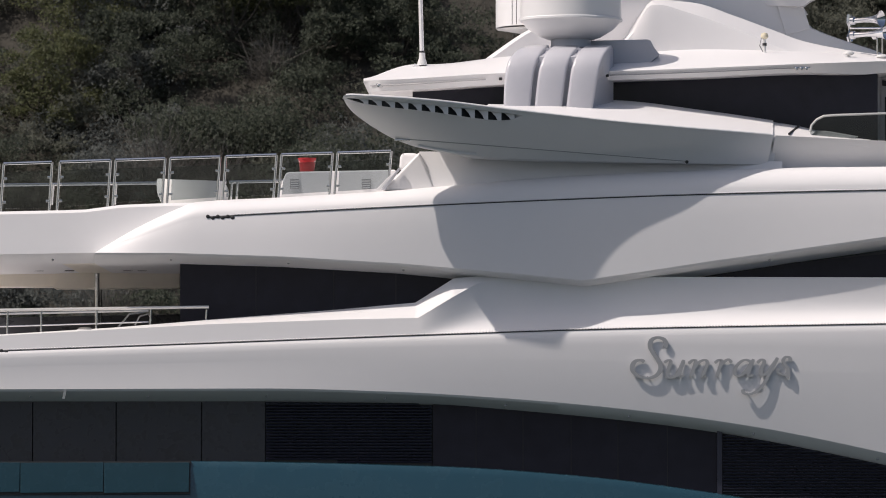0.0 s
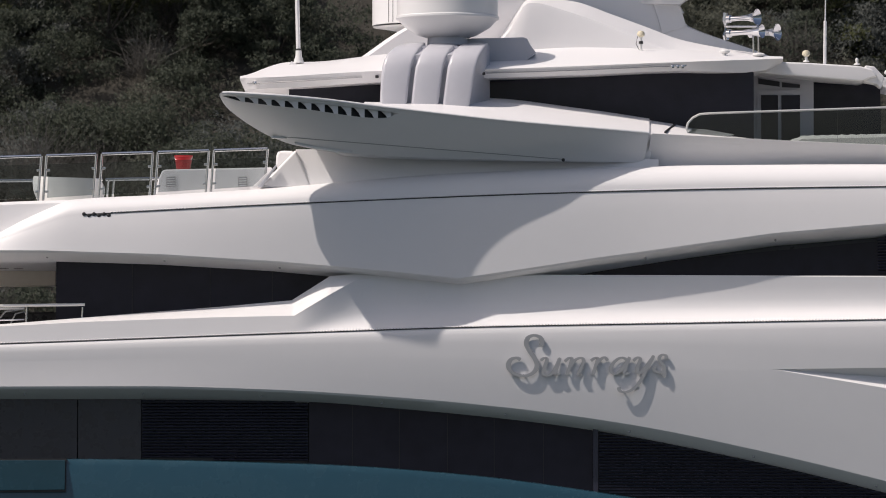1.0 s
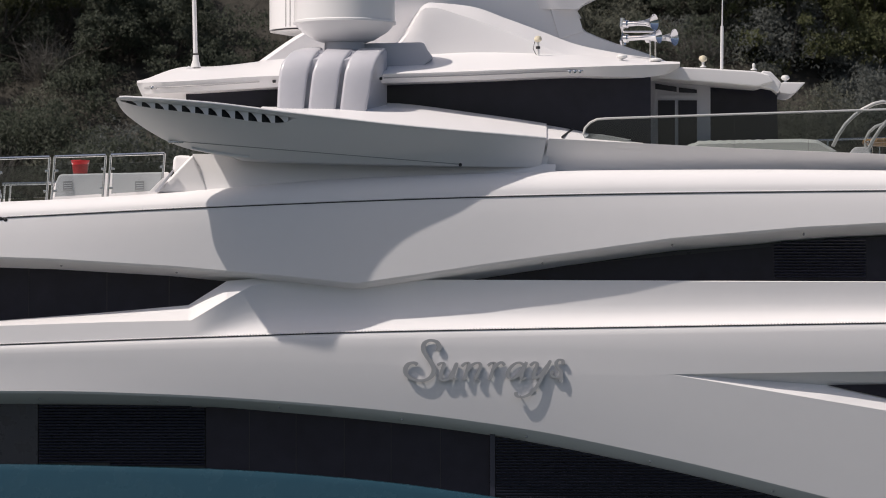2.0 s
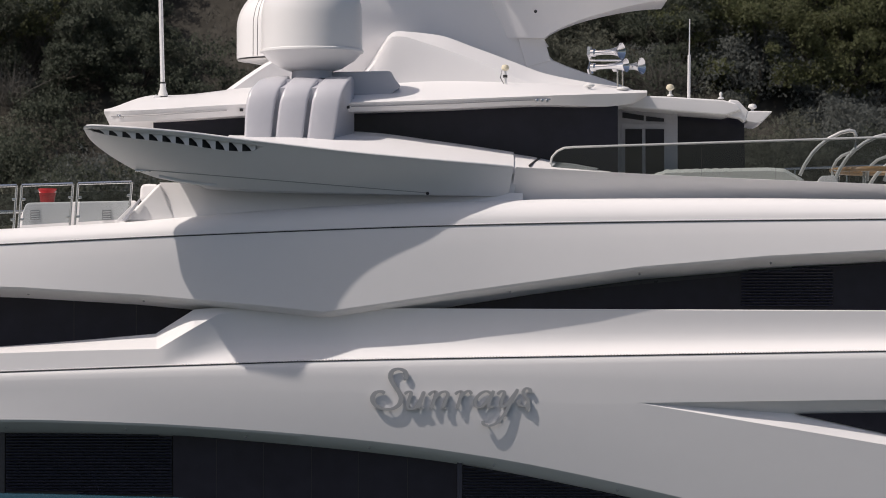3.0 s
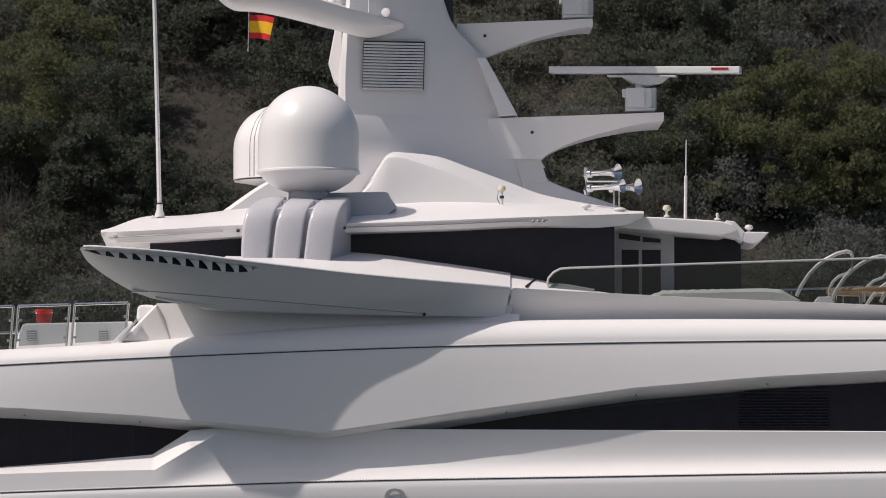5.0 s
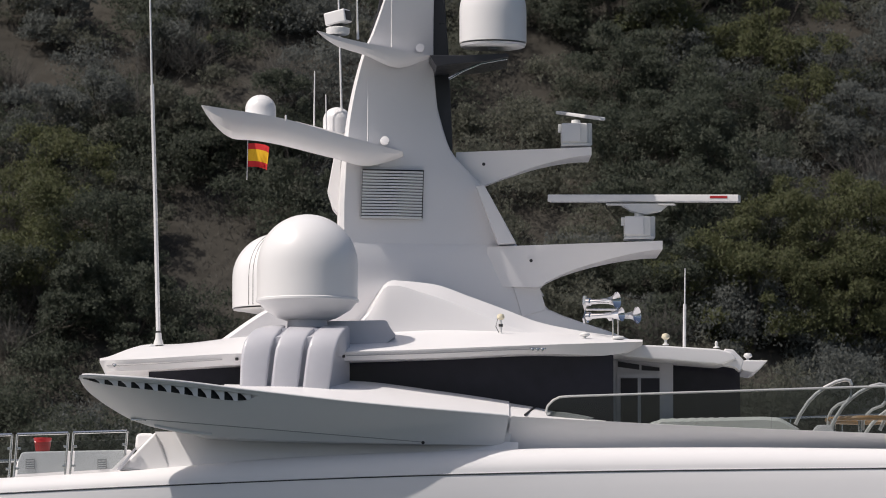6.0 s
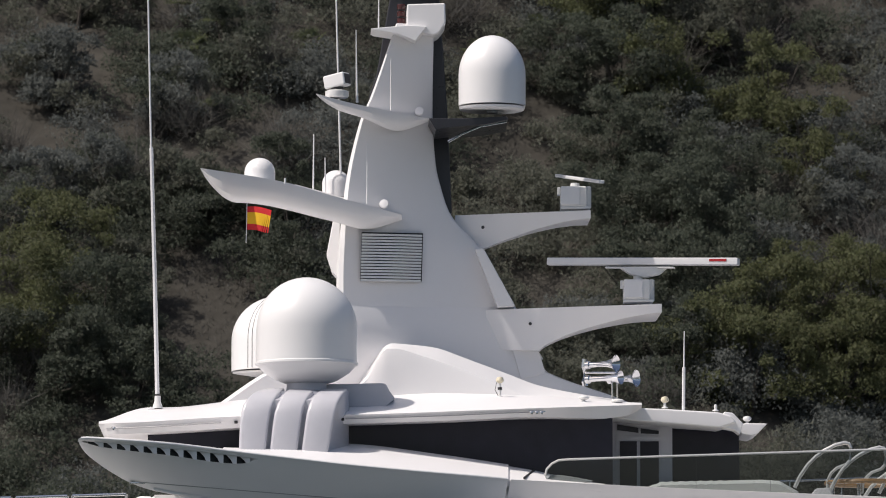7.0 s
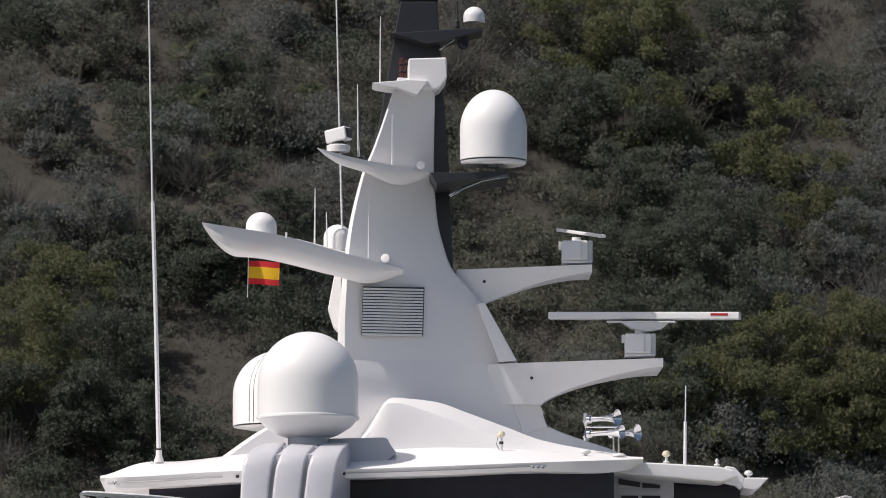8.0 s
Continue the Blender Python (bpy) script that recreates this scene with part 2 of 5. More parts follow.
def up_section(X):
    b, l, s, t = up_edge(X), up_lip(X), up_seam(X), up_top(X)
    g = up_lean(X)
    pts = [at(X, l, 0.86), at(X, b + 1, 0.31 + g), at(X, b - 3, 0.275 + g), at(X, b * 0.66 + s * 0.34, 0.295 + g * 0.66), at(X, b * 0.33 + s * 0.67, 0.322 + g * 0.33), at(X, s + (b - s) * 0.08, 0.352)]
    for k in range(0, 8):
        a = math.pi / 2 * k / 7
        pts.append(at(X, s + (t - s) * math.sin(a), 0.37 + 0.55 * (1 - math.cos(a))))
    o = Vector((0, up_off(X), 0))
    pts = [p + o for p in pts]
    return pts + [flat(pts[-1], 12.2), flat(pts[0], 12.2)]


part("bridge_deck_band", loft(stations(166, 2330, 12, (1030, 1042)), up_section), WHITE, yacht, "white upper side band that dips to a point", 28)

# aft bulwark and the ceiling of the open aft deck
aft_top = curve_of([(-400, 385), (0, 374), (160, 370), (200, 363), (420, 356)])


def aft_section(X):
    b, t = up_edge(X), aft_top(X)
    pts = [at(X, up_lip(X), 1.15), at(X, b + 1, 0.84), at(X, b - 3, 0.80), at(X, t + 5, 0.92), at(X, t, 0.98)]
    return pts + [flat(pts[-1], 11.8), flat(pts[0], 11.8)]


part("aft_bulwark", loft(stations(-120, 420, 30), aft_section), WHITE, yacht, "white bulwark of the open aft deck")
ceiling_z = at(150, 467, 1.2).z
part("deck_ceiling", box((at(-60, 0, 3).x + at(317, 0, 3).x) / 2, 3.35, ceiling_z + 0.06, at(317, 0, 3).x - at(-60, 0, 3).x, 4.4, 0.12, 0.01), CREAM, yacht, "cream deck ceiling")
part("ceiling_beam", prism([(-60, 482), (104, 482.5), (98, 507), (90, 507.5), (-60, 507)], 5.62, 6.3, 0.01), CREAM, yacht, "cream ceiling beam")
part("ceiling_beam", prism([(104, 482.5), (317, 482), (317, 509.5), (94, 510.5), (92, 508)], 5.48, 6.2, 0.01), CREAM, yacht, "cream ceiling beam")
for X in (10, 66, 120, 224, 250):
    part("downlight", turned([(0.09, -0.012), (0.09, 0.01)], Vector((at(X, 0, 4).x, 4.2, ceiling_z)), 16), RUBBER, yacht)

# dark glazing of the upper deck
part("aft_saloon_glass", prism([(318, 455), (840, 470), (840, 560), (318, 590)], 0.93, 1.03), GLASS_DARK, yacht, "black tinted saloon window strip")
part("saloon_wall", prism([(320, 455), (2330, 380), (2330, 520), (320, 590)], 1.05, 11.5), BLACK, yacht, "dark inner saloon wall")
part("forward_saloon_glass", prism([(1266, 491), (1266, 478), (2330, 380), (2330, 494)], 0.93, 1.03), GLASS_DARK, yacht, "black tinted wedge-shaped window strip")

# main deck glazing
for a, b in ((-300, 56), (58, 204), (206, 355.5), (357.5, 469), (766, 1268), (1278, 2330)):
    top = [(x, low_lip(x) - 6) for x in stations(a, b, 60)]
    bot = [(x, teal_top(x) + 4) for x in stations(a, b, 60)][::-1]
    part("window_panel", prism(top + bot, 0.43, 0.55), PANEL_DARK if a < 700 else GLASS_DARK, yacht, "dark flush window panel")
part("main_deck_wall", prism([(x, low_lip(x) - 9) for x in stations(-300, 2330, 60)] + [(x, teal_top(x) + 8) for x in stations(-300, 2330, 60)][::-1], 0.62, 12.0), BLACK, yacht, "dark recessed wall behind the windows")

# flared wing with its top deck
wing_top = curve_of([(607, 169), (615, 165.5), (640, 166.5), (760, 175), (900, 191.5), (1000, 203), (1100, 214), (1370, 238)])
wing_low = curve_of([(607, 174), (616, 190), (640, 211), (670, 231), (700, 247), (745, 262), (845, 277), (1000, 284), (1370, 292)])
wing_y_top = curve_of([(607, -1.02), (690, -1.05), (760, -0.84), (833, -0.52), (950, -0.255), (1150, 0.055), (1250, 0.305), (1340, 0.75), (1370, 0.90)])
wing_y_low = curve_of([(607, -0.75), (612, -0.45), (624, -0.30), (661, -0.10), (700, 0.06), (800, 0.32), (1000, 0.54), (1150, 0.68), (1250, 0.82), (1370, 1.12)])
wing_in = curve_of([(607, 168), (760, 176), (890, 184), (1000, 176), (1082, 177), (1250, 196), (1412, 220)])
slot_up = curve_of([(607, 172), (617, 172.5), (760, 184.5), (900, 200), (926, 204), (1400, 246)])
slot_low = curve_of([(607, 173), (617, 175), (640, 182), (760, 197), (896, 213), (926, 205.5), (1400, 248)])
slot_in = curve_of([(607, 0), (616, 0), (622, 0.3), (890, 0.3), (918, 0.04), (926, 0), (1400, 0)], True)


def wing_face(X, Y, out=0.0):
    """A point on the outer face of the wing."""
    t, l, yt, yl = wing_top(X), wing_low(X), wing_y_top(X), wing_y_low(X)
    k = (Y - t) / max(l - t, 0.1)
    return at(X, Y, yt + (yl - yt) * (k * 0.75 + 0.25 * k * k) - out)


wing_inboard = curve_of([(607, -0.80), (640, -0.15), (661, 0.02), (700, 0.30), (730, 0.70), (780, 1.5), (830, 2.5), (1400, 2.5)])
wing_thick = curve_of([(607, 0.0), (700, 0.15), (800, 0.9), (830, 1), (1400, 1)])


def wing_section(X):
    t, l, yt, yl = wing_top(X), wing_low(X), wing_y_top(X), wing_y_low(X)
    su, sl, d = slot_up(X), slot_low(X), slot_in(X)
    sl = max(min(sl, l - 1.0), t + 1.0)
    su = max(min(su, sl - 0.5), t + 0.5)
    a, b = wing_face(X, su), wing_face(X, sl)
    ai, bi = a + Vector((0, d, 0)), b + Vector((0, d, 0))
    w = wing_thick(X)
    under = at(X, (t + 9) * (1 - w) + (l + 3) * w, yl + 0.45)
    lim = wing_inboard(X)
    if under.y > lim:
        under = flat(under, lim - 0.01)
    pts = [flat(under, lim + 0.02), under, wing_face(X, l), wing_face(X, l - (l - sl) * 0.12)] + [wing_face(X, sl + (l - sl) * k) for k in (0.7, 0.45, 0.2, 0.06)] + [b, bi, ai, a, wing_face(X, t + (su - t) * 0.75), wing_face(X, t + (su - t) * 0.35, -0.004)]
    top = at(X, t, yt + 0.04)
    inner = at(X, wing_in(X), 2.5) if X > 860 else flat(top, max(lim, yt + 0.06))
    rake = 0.2 * min(1, max(0, (X - 1290) / 80))
    return [p - Vector((rake * max(0.0, top.z - p.z), 0, 0)) for p in pts] + [top, top * 0.9 + inner * 0.1, inner]


wing = part("bridge_wing", loft(stations(607, 1369, 6, (926,)), wing_section), WHITE, yacht, "white flared bridge wing with a long vent slot", 32)
part("slot_back", loft(stations(624, 905, 20), lambda X: [at(X, slot_up(X), wing_y_top(X) + 0.27), at(X, slot_low(X), wing_y_top(X) + 0.27), at(X, slot_low(X), wing_y_top(X) + 0.285), at(X, slot_up(X), wing_y_top(X) + 0.285)]), BLACK, wing, "dark slot interior")
for i in range(12):
    X = 629 + 23.6 * i
    u, l = slot_up, slot_low
    y = wing_y_top(X + 12)
    part("slot_fin", prism([(X + 2, u(X + 2) - 1), (X + 22.6, u(X + 22.6) - 1), (X + 22.6, l(X + 22.6) + 1), (X + 16, l(X + 16) + 1), (X + 12, u(X + 12) * 0.45 + l(X + 12) * 0.55)], y + 0.135, y + 0.20, 0.004), WHITE, wing)
part("wing_rim", tube([at(X, wing_top(X) + 1.8, wing_y_top(X) + 0.02) for X in stations(612, 1366, 10)], 0.026, 8), WHITE, wing)


def base_section(X):
    a, b = base_top(X), base_low(X)
    p = [at(X, b, 1.0), at(X, (a * 0.4 + b * 0.6), 1.04), at(X, a, 1.1)]
    return p + [flat(p[-1], 11), flat(p[0], 11)]


base_top = curve_of([(738, 268), (800, 268), (1000, 278), (1385, 286)])
base_low = curve_of([(738, 335), (765, 333), (1000, 318), (1385, 303)])
part("wing_base", loft(stations(742, 1385, 20), base_section), WHITE, yacht, "white fairing beneath the wing")
part("wing_base_nose", prism([(676, 337), (742, 268), (768, 330), (768, 338)], 0.98, 3.0, 0.05), WHITE, yacht, "white wedge fairing")
part("deck_locker", prism([(706, 300), (708, 273), (716, 270), (740, 271), (742, 300)], 1.6, 2.6, 0.06), WHITE, yacht)

fwd_top = curve_of([(1373, 240), (1662, 255), (2030, 270), (2330, 283)])


fwd_y = curve_of([(1373, 0.92), (1450, 0.98), (2330, 1.02)])


def fwd_section(X):
    o = fwd_y(X)
    a, b = at(X, fwd_top(X), o), at(X, 300 - (X - 1373) * 0.004, o + 0.40)
    inner = at(X, fwd_top(X) + 6, o + 0.2)
    b.x -= 0.11 * max(0, 1 - (X - 1373) / 120)
    return [b, a * 0.4 + b * 0.6 + Vector((0, 0.03, 0)), a * 0.9 + b * 0.1, a, a + Vector((0, 0.12, 0.01)), flat(inner, o + 0.18), Vector((a.x, o + 0.42, b.z)), Vector((a.x, 11.0, b.z + 0.05)), Vector((a.x, 11.0, b.z - 0.1))]


part("forward_bulwark", loft(stations(1373, 2330, 30), fwd_section), WHITE, yacht, "white bulwark of the forward sun deck")
part("bulwark_joint", prism([(1362, 240.5), (1380, 241), (1369, 289), (1351, 289)], 1.15, 2.0), WHITE, yacht)
deck_far = curve_of([(1366, 216), (1415, 224), (1470, 237), (1560, 251)])


def deck_section(X):
    a = at(X, fwd_top(X) + 0.6, fwd_y(X) + 0.1)
    b = at(X, min(deck_far(X), fwd_top(X) - 0.4), 2.6)
    return [a, a.lerp(b, 0.5) + Vector((0, 0, 0.01)), b, b - Vector((0, 0, 0.12)), a - Vector((0, 0, 0.12))]


part("wing_deck", loft(stations(1362, 1540, 8), deck_section), WHITE, yacht, "white cambered deck beside the wing")
part("deck_groove", tube([at(1397, 237.5, 1.14), at(1406, 230.5, 1.9), at(1415, 223.5, 2.55)], 0.022, 6), RUBBER, yacht)

# wheelhouse
part("wheelhouse_glass", prism([(730, 153), (900, 143), (1250, 130), (1500, 126), (1554, 131), (1554, 250), (730, 215)], 2.7, 3.2), GLASS_DARK, yacht, "black tinted wheelhouse windows")
part("wheelhouse_core", prism([(760, 150), (1540, 120), (1540, 250), (760, 215)], 3.3, 10.5), BLACK, yacht)
# white wall given the grey to put the shade under the visor into its colour
part("forward_wall", prism([(1550, 125), (1660, 125), (1660, 270), (1550, 270)], 4.2, 9.0), SATIN, yacht, "wall round the side door, coloured grey for the visor's shade")
part("forward_glass", prism([(1660, 140), (1778, 140), (1780, 270), (1660, 270)], 4.6, 9.0), GLASS_DARK, yacht, "black tinted front windows")

# wheelhouse roof: a thin edge strip, then a low crown that rises to the mast foot
roof_edge = curve_of([(642, 142), (700, 140), (891, 129), (1069, 126), (1426, 113), (1608, 107)])
roof_low = curve_of([(642, 144), (656, 161), (720, 159), (891, 149), (1069, 142), (1250, 136), (1426, 129), (1535, 131.5), (1575, 127), (1608, 111)])
roof_in = curve_of([(642, 141), (735, 113), (762, 113), (891, 100), (1000, 92), (1160, 80), (1240, 76), (1340, 80), (1480, 93), (1608, 106)])
roof_y = curve_of([(642, 3.2), (680, 2.4), (760, 2.0), (1100, 1.9), (1450, 2.0), (1608, 3.0)])


def roof_section(X):
    e, l, i, y = roof_edge(X), roof_low(X), roof_in(X), roof_y(X)
    a, b = at(X, l, y + 0.14), at(X, e, y)
    c = at(X, e * 0.92 + i * 0.08, y + 0.12)
    d = at(X, i, 5.0)
    return [a, b, c, c * 0.5 + d * 0.5 + Vector((0, 0, 0.03)), d, flat(d, 8.0), Vector((b.x, 11.0, b.z)), Vector((a.x, 10.8, a.z))]


roof = part("wheelhouse_roof", loft(stations(643, 1606, 12), roof_section), WHITE, yacht, "white overhanging wheelhouse roof", 30)
part("roof_fin", prism([(716, 134), (734, 111.5), (741, 115), (775, 130)], 4.2, 4.7, 0.01), WHITE, yacht)
part("roof_visor", prism([(1545, 120), (1608, 113), (1640, 114), (1741, 120), (1764, 126), (1774, 138), (1745, 147), (1600, 136), (1556, 132)], 3.4, 6.4, 0.03), WHITE, yacht, "white visor over the front windows")
part("visor_nose", prism([(1774, 143), (1790, 139.5), (1829, 140), (1812, 158), (1802, 162), (1784, 159)], 4.2, 5.8, 0.02), WHITE, yacht)
part("visor_cap", prism([(1752, 119), (1768, 121), (1786, 140), (1780, 160), (1770, 152), (1748, 148)], 3.5, 3.9, 0.02), WHITE, yacht)

# three-lobed dome pedestal
PAD_PROFILE = ((196, 1.24), (165, 1.23), (140, 1.24), (120, 1.27), (106, 1.34), (96, 1.45), (88, 1.62), (83, 1.85), (80, 2.2), (79, 2.7))


def lobe(left, right, inset=0.0, deep=0.45):
    """One bulged pad that rises from the wing and bends back over the roof; left and right edge as functions of the height."""
    def section(i):
        Y, y = PAD_PROFILE[int(i)]
        Y0, y0 = PAD_PROFILE[max(0, int(i) - 1)]
        Y1, y1 = PAD_PROFILE[min(len(PAD_PROFILE) - 1, int(i) + 1)]
        back = Vector((0, (Y0 - Y1) / 100, -(y1 - y0))).normalized()
        l, r = left(Y), right(Y)
        w = r - l
        across = ((l, 0.09), (l + w * 0.015, 0.035), (l + w * 0.05, 0.010), (l + w * 0.12, 0.0), (l + w * 0.5, -0.004), (r - w * 0.10, 0.0), (r - w * 0.03, 0.006), (r - w * 0.008, 0.02), (r, 0.05))
        pts = [at(X, Y, y) + back * (d + inset) for X, d in across]
        return pts + [at(r, Y, y) + back * deep, at(l, Y, y) + back * deep]
    return loft(range(len(PAD_PROFILE)), section)


seam_a = curve_of([(79, 973), (84, 966), (98, 956), (120, 948), (150, 944), (196, 939)])
seam_b = curve_of([(79, 1030), (84, 1023), (98, 1012), (120, 1005), (150, 1001), (196, 995)])
pad_left = curve_of([(79, 945), (82, 922), (88, 912), (98, 903), (110, 897), (140, 893), (196, 891)])
pad_right = curve_of([(79, 1084), (84, 1078), (98, 1069), (120, 1062), (150, 1057), (196, 1049)])


def core_section(Y):
    l, r = pad_left(Y) + 6, pad_right(Y) - 4
    d = 1.42 + (0.4 if Y < 100 else 0)
    return [at(l, Y, d), at(r, Y, d), at(max(r + 4, 1086), Y, 2.3), at(max(r + 4, 1086), Y, 3.6), at(l + 30, Y, 3.6)]


pedestal = part("dome_pedestal", loft([200.0, 170.0, 140.0, 115.0, 100.0, 90.0, 84.0], core_section), SATIN, yacht, "satin grey pedestal below the satellite dome", 30)
part("pedestal_shelf", prism([(1010, 72), (1060, 71), (1146, 69), (1152, 71), (1158, 83), (1168, 96), (1150, 112), (1010, 112)], 2.7, 4.4, 0.02), SATIN, pedestal)
part("pedestal_pad", lobe(pad_left, lambda Y: seam_a(Y) - 1), SATIN, pedestal, "", 50)
part("pedestal_pad", lobe(lambda Y: seam_a(Y) + 6, lambda Y: seam_b(Y) - 1), SATIN, pedestal, "", 50)
part("pedestal_pad", lobe(lambda Y: seam_b(Y) + 6, pad_right), SATIN, pedestal, "", 50)

# faired mast foot
foot_left = curve_of([(-80, 1066), (-40, 1056), (0, 1034), (20, 1000), (58, 925), (100, 864), (110, 850)])
foot_right = curve_of([(-80, 1374), (-40, 1396), (0, 1412), (45, 1433), (70, 1490), (88, 1545), (110, 1600)])
foot_near = curve_of([(-80, 6.25), (-60, 6.20), (-30, 6.16), (110, 6.10)])


def foot_section(Y):
    l, r, y = foot_left(Y), foot_right(Y), foot_near(Y)
    pts = []
    for X, d in ((l, 0.5), (l + 3, 0.12), (l + 10, 0.0), (l * 0.5 + r * 0.5, 0.0), (r - 4, 0.0), (r, 0.12)):
        pts.append(at(X, Y, y + d + 0.40 * max(0, X - 1064) / 100))
    return pts + [flat(pts[-1], 8.8), flat(pts[0], 8.8)]


part("mast_foot", loft([float(v) for v in range(-80, 111, 10)], foot_section), WHITE, yacht, "white faired foot of the mast", 40)
crest = curve_of([(1104, 70), (1120, 46), (1138, 18), (1150, 3), (1162, -2), (1180, -1), (1235, 5), (1300, 27), (1365, 51), (1425, 73), (1505, 89), (1560, 97)])
crease = curve_of([(1104, 73), (1120, 54), (1138, 26), (1152, 9), (1165, 8), (1215, 21), (1315, 56), (1425, 97), (1505, 104), (1560, 106)])


def cheek_section(X):
    c, e = crest(X), crease(X)
    low = at(X, 112, 4.0)
    a, b = at(X, e, 4.1), at(X, c, 5.3)
    side = low.lerp(a, 0.9)
    return [low, low.lerp(a, 0.5), side, a.lerp(b, 0.02), a.lerp(b, 0.12), a.lerp(b, 0.6), a.lerp(b, 0.95), flat(b, 5.36), flat(b, 6.9), Vector((low.x, 6.9, low.z))]


part("foot_cheek", loft(stations(1104, 1560, 7), cheek_section), WHITE, yacht, "white sloping cheek of the mast foot", 28)

# ---- mast ----
mast = thing("mast", "white raked mast with spreaders and forward radar platforms", "mast", at(1150, 60, 7))


def mast_face(X, Y):
    """Depth of the near side of the mast, which narrows towards the bow."""
    return 6.22 + 0.395 * (X - mast_left(Y)) / 100


def mast_section(Y):
    l, r = mast_left(Y), mast_right(Y)
    w = r - l
    out = []
    for X, dy in ((l, 0.22), (l + w * 0.012, 0.08), (l + w * 0.04, 0.0), (r - w * 0.03, 0.0), (r - w * 0.006, 0.03), (r, 0.1)):
        p = at(X, Y, 7)
        p.y = mast_face(X, Y) + dy
        out.append(p)
    for X in (r, l + w * 0.05, l):
        p = at(X, Y, 7)
        p.y = max(7.6, mast_face(X, Y) + 0.25)
        out.append(p)
    return out


mast_left = curve_of([(-565, 1168), (-430, 1121), (-400, 1107), (-280, 1079), (-200, 1070), (-120, 1064), (30, 1062)])
mast_right = curve_of([(-565, 1236), (-430, 1234), (-410, 1234), (-320, 1240), (-270, 1252), (-233, 1266), (-170, 1325), (-68, 1381), (30, 1440)])
part("mast_body", loft([float(v) for v in range(-565, 31, 15)], mast_section), WHITE, mast, "white painted mast trunk", 40)
part("mast_edge", prism([(1310, -170), (1325, -172), (1382, -68), (1350, -66)], 7.0, 7.6, 0.02), WHITE, mast)
part("aft_blade", prism([(1058, -225), (1070, -225), (1068, -115), (1056, -128), (1046, -160)], 7.1, 7.5, 0.02), WHITE, mast)
part("black_top_mast", prism([(1174, -712), (1240, -712), (1262, -400), (1269, -233), (1225, -245), (1180, -400), (1120, -440), (1134, -480)], 7.15, 7.7, 0.03), BLACK, mast, "black painted upper mast")
part("mast_top", prism([(1176, -900), (1232, -900), (1242, -712), (1172, -712)], 7.15, 7.6, 0.03), BLACK, mast)
part("lamp_head", prism([(1189, -609), (1257, -611), (1258, -575), (1246, -558), (1236, -553), (1200, -560), (1188, -568)], 6.1, 7.2, 0.03), WHITE, mast, "white lamp head box")
part("lamp_bracket", prism([(1124, -565), (1190, -571), (1224, -569), (1204, -543), (1170, -556), (1130, -562)], 5.95, 6.9, 0.012), WHITE, mast)


def blade(top, low, y_of, thick):
    """A spreader: a blade between two edge curves, whose depth follows y_of."""
    def section(X):
        t, l, y = top(X), low(X), y_of(X)
        return [at(X, t, y), at(X, t * 0.6 + l * 0.4, y + thick * 0.04), at(X, t * 0.25 + l * 0.75, y + thick * 0.2), at(X, l, y + thick * 0.5), at(X, l, y + thick * 0.75), at(X, t, y + thick)]
    return section


part("spreader", loft(stations(821.5, 1180, 8), blade(curve_of([(821, -314), (966, -290), (1066, -262), (1180, -231)]), curve_of([(821, -313), (826, -303), (844, -279), (868, -258), (884, -252), (906, -251), (1056, -219), (1116, -205), (1150, -212), (1180, -222)]), curve_of([(821, 3.2), (1060, 5.3), (1180, 6.1)]), 0.9)), WHITE, mast, "large white swept spreader")
part("far_spreader", loft(stations(990, 1180, 10), blade(curve_of([(990, -285), (1180, -235)]), curve_of([(990, -262), (1100, -232), (1180, -222)]), curve_of([(990, 8.6), (1180, 7.6)]), 0.9)), WHITE, mast)
part("upper_spreader", loft(stations(1026.5, 1228, 6), blade(curve_of([(1026, -448), (1081, -433), (1228, -403)]), curve_of([(1026, -447), (1040, -434), (1066, -418), (1110, -404), (1172, -381), (1228, -398)]), curve_of([(1026, 4.6), (1150, 5.85), (1228, 6.35)]), 0.6)), WHITE, mast, "small white swept spreader")


def platform(top, end, low, yc, half, root=1.0):
    t = curve_of(top, True)
    l = curve_of(low)

    def section(X):
        k = (end - X) / (end - top[0][0])
        h = half * (0.75 + (root - 0.75) * k)
        a, b = at(X, t(X), yc - h), at(X, l(X), yc - h * (1 - 0.45 * min(1, k * 1.6)))
        m = (a - b) * 0.25
        return [b, a - m, a, Vector((a.x, 2 * yc - a.y, a.z)), Vector((a.x, 2 * yc - a.y, a.z)) - m, Vector((b.x, 2 * yc - b.y, b.z))]
    return loft(stations(top[0][0], end, 8), section)


part("radar_platform", platform([(1275, -230), (1516, -240)], 1516, [(1275, -172), (1290, -165), (1306, -163), (1311, -165), (1366, -187), (1426, -208), (1490, -223), (1516, -226)], 7.5, 0.95, 0.2), WHITE, mast, "white forward radar platform")
part("radar_platform", platform([(1330, -61), (1370, -63), (1642, -73)], 1642, [(1330, 6), (1366, 10), (1424, 10), (1431, 4), (1476, -18), (1546, -40), (1610, -54), (1642, -58)], 7.5, 1.4, 0.2), WHITE, mast, "long white forward radar platform")
part("black_arm", prism([(1228, -404), (1290, -404), (1366, -408), (1370, -402), (1330, -394), (1270, -388), (1240, -384)], 5.5, 7.5, 0.01), BLACK, mast, "black arm that carries a dome")
part("black_platform", prism([(1156, -655), (1180, -656), (1320, -665), (1322, -659), (1300, -654), (1250, -640), (1220, -636), (1180, -650)], 6.6, 7.6, 0.01), BLACK, mast)
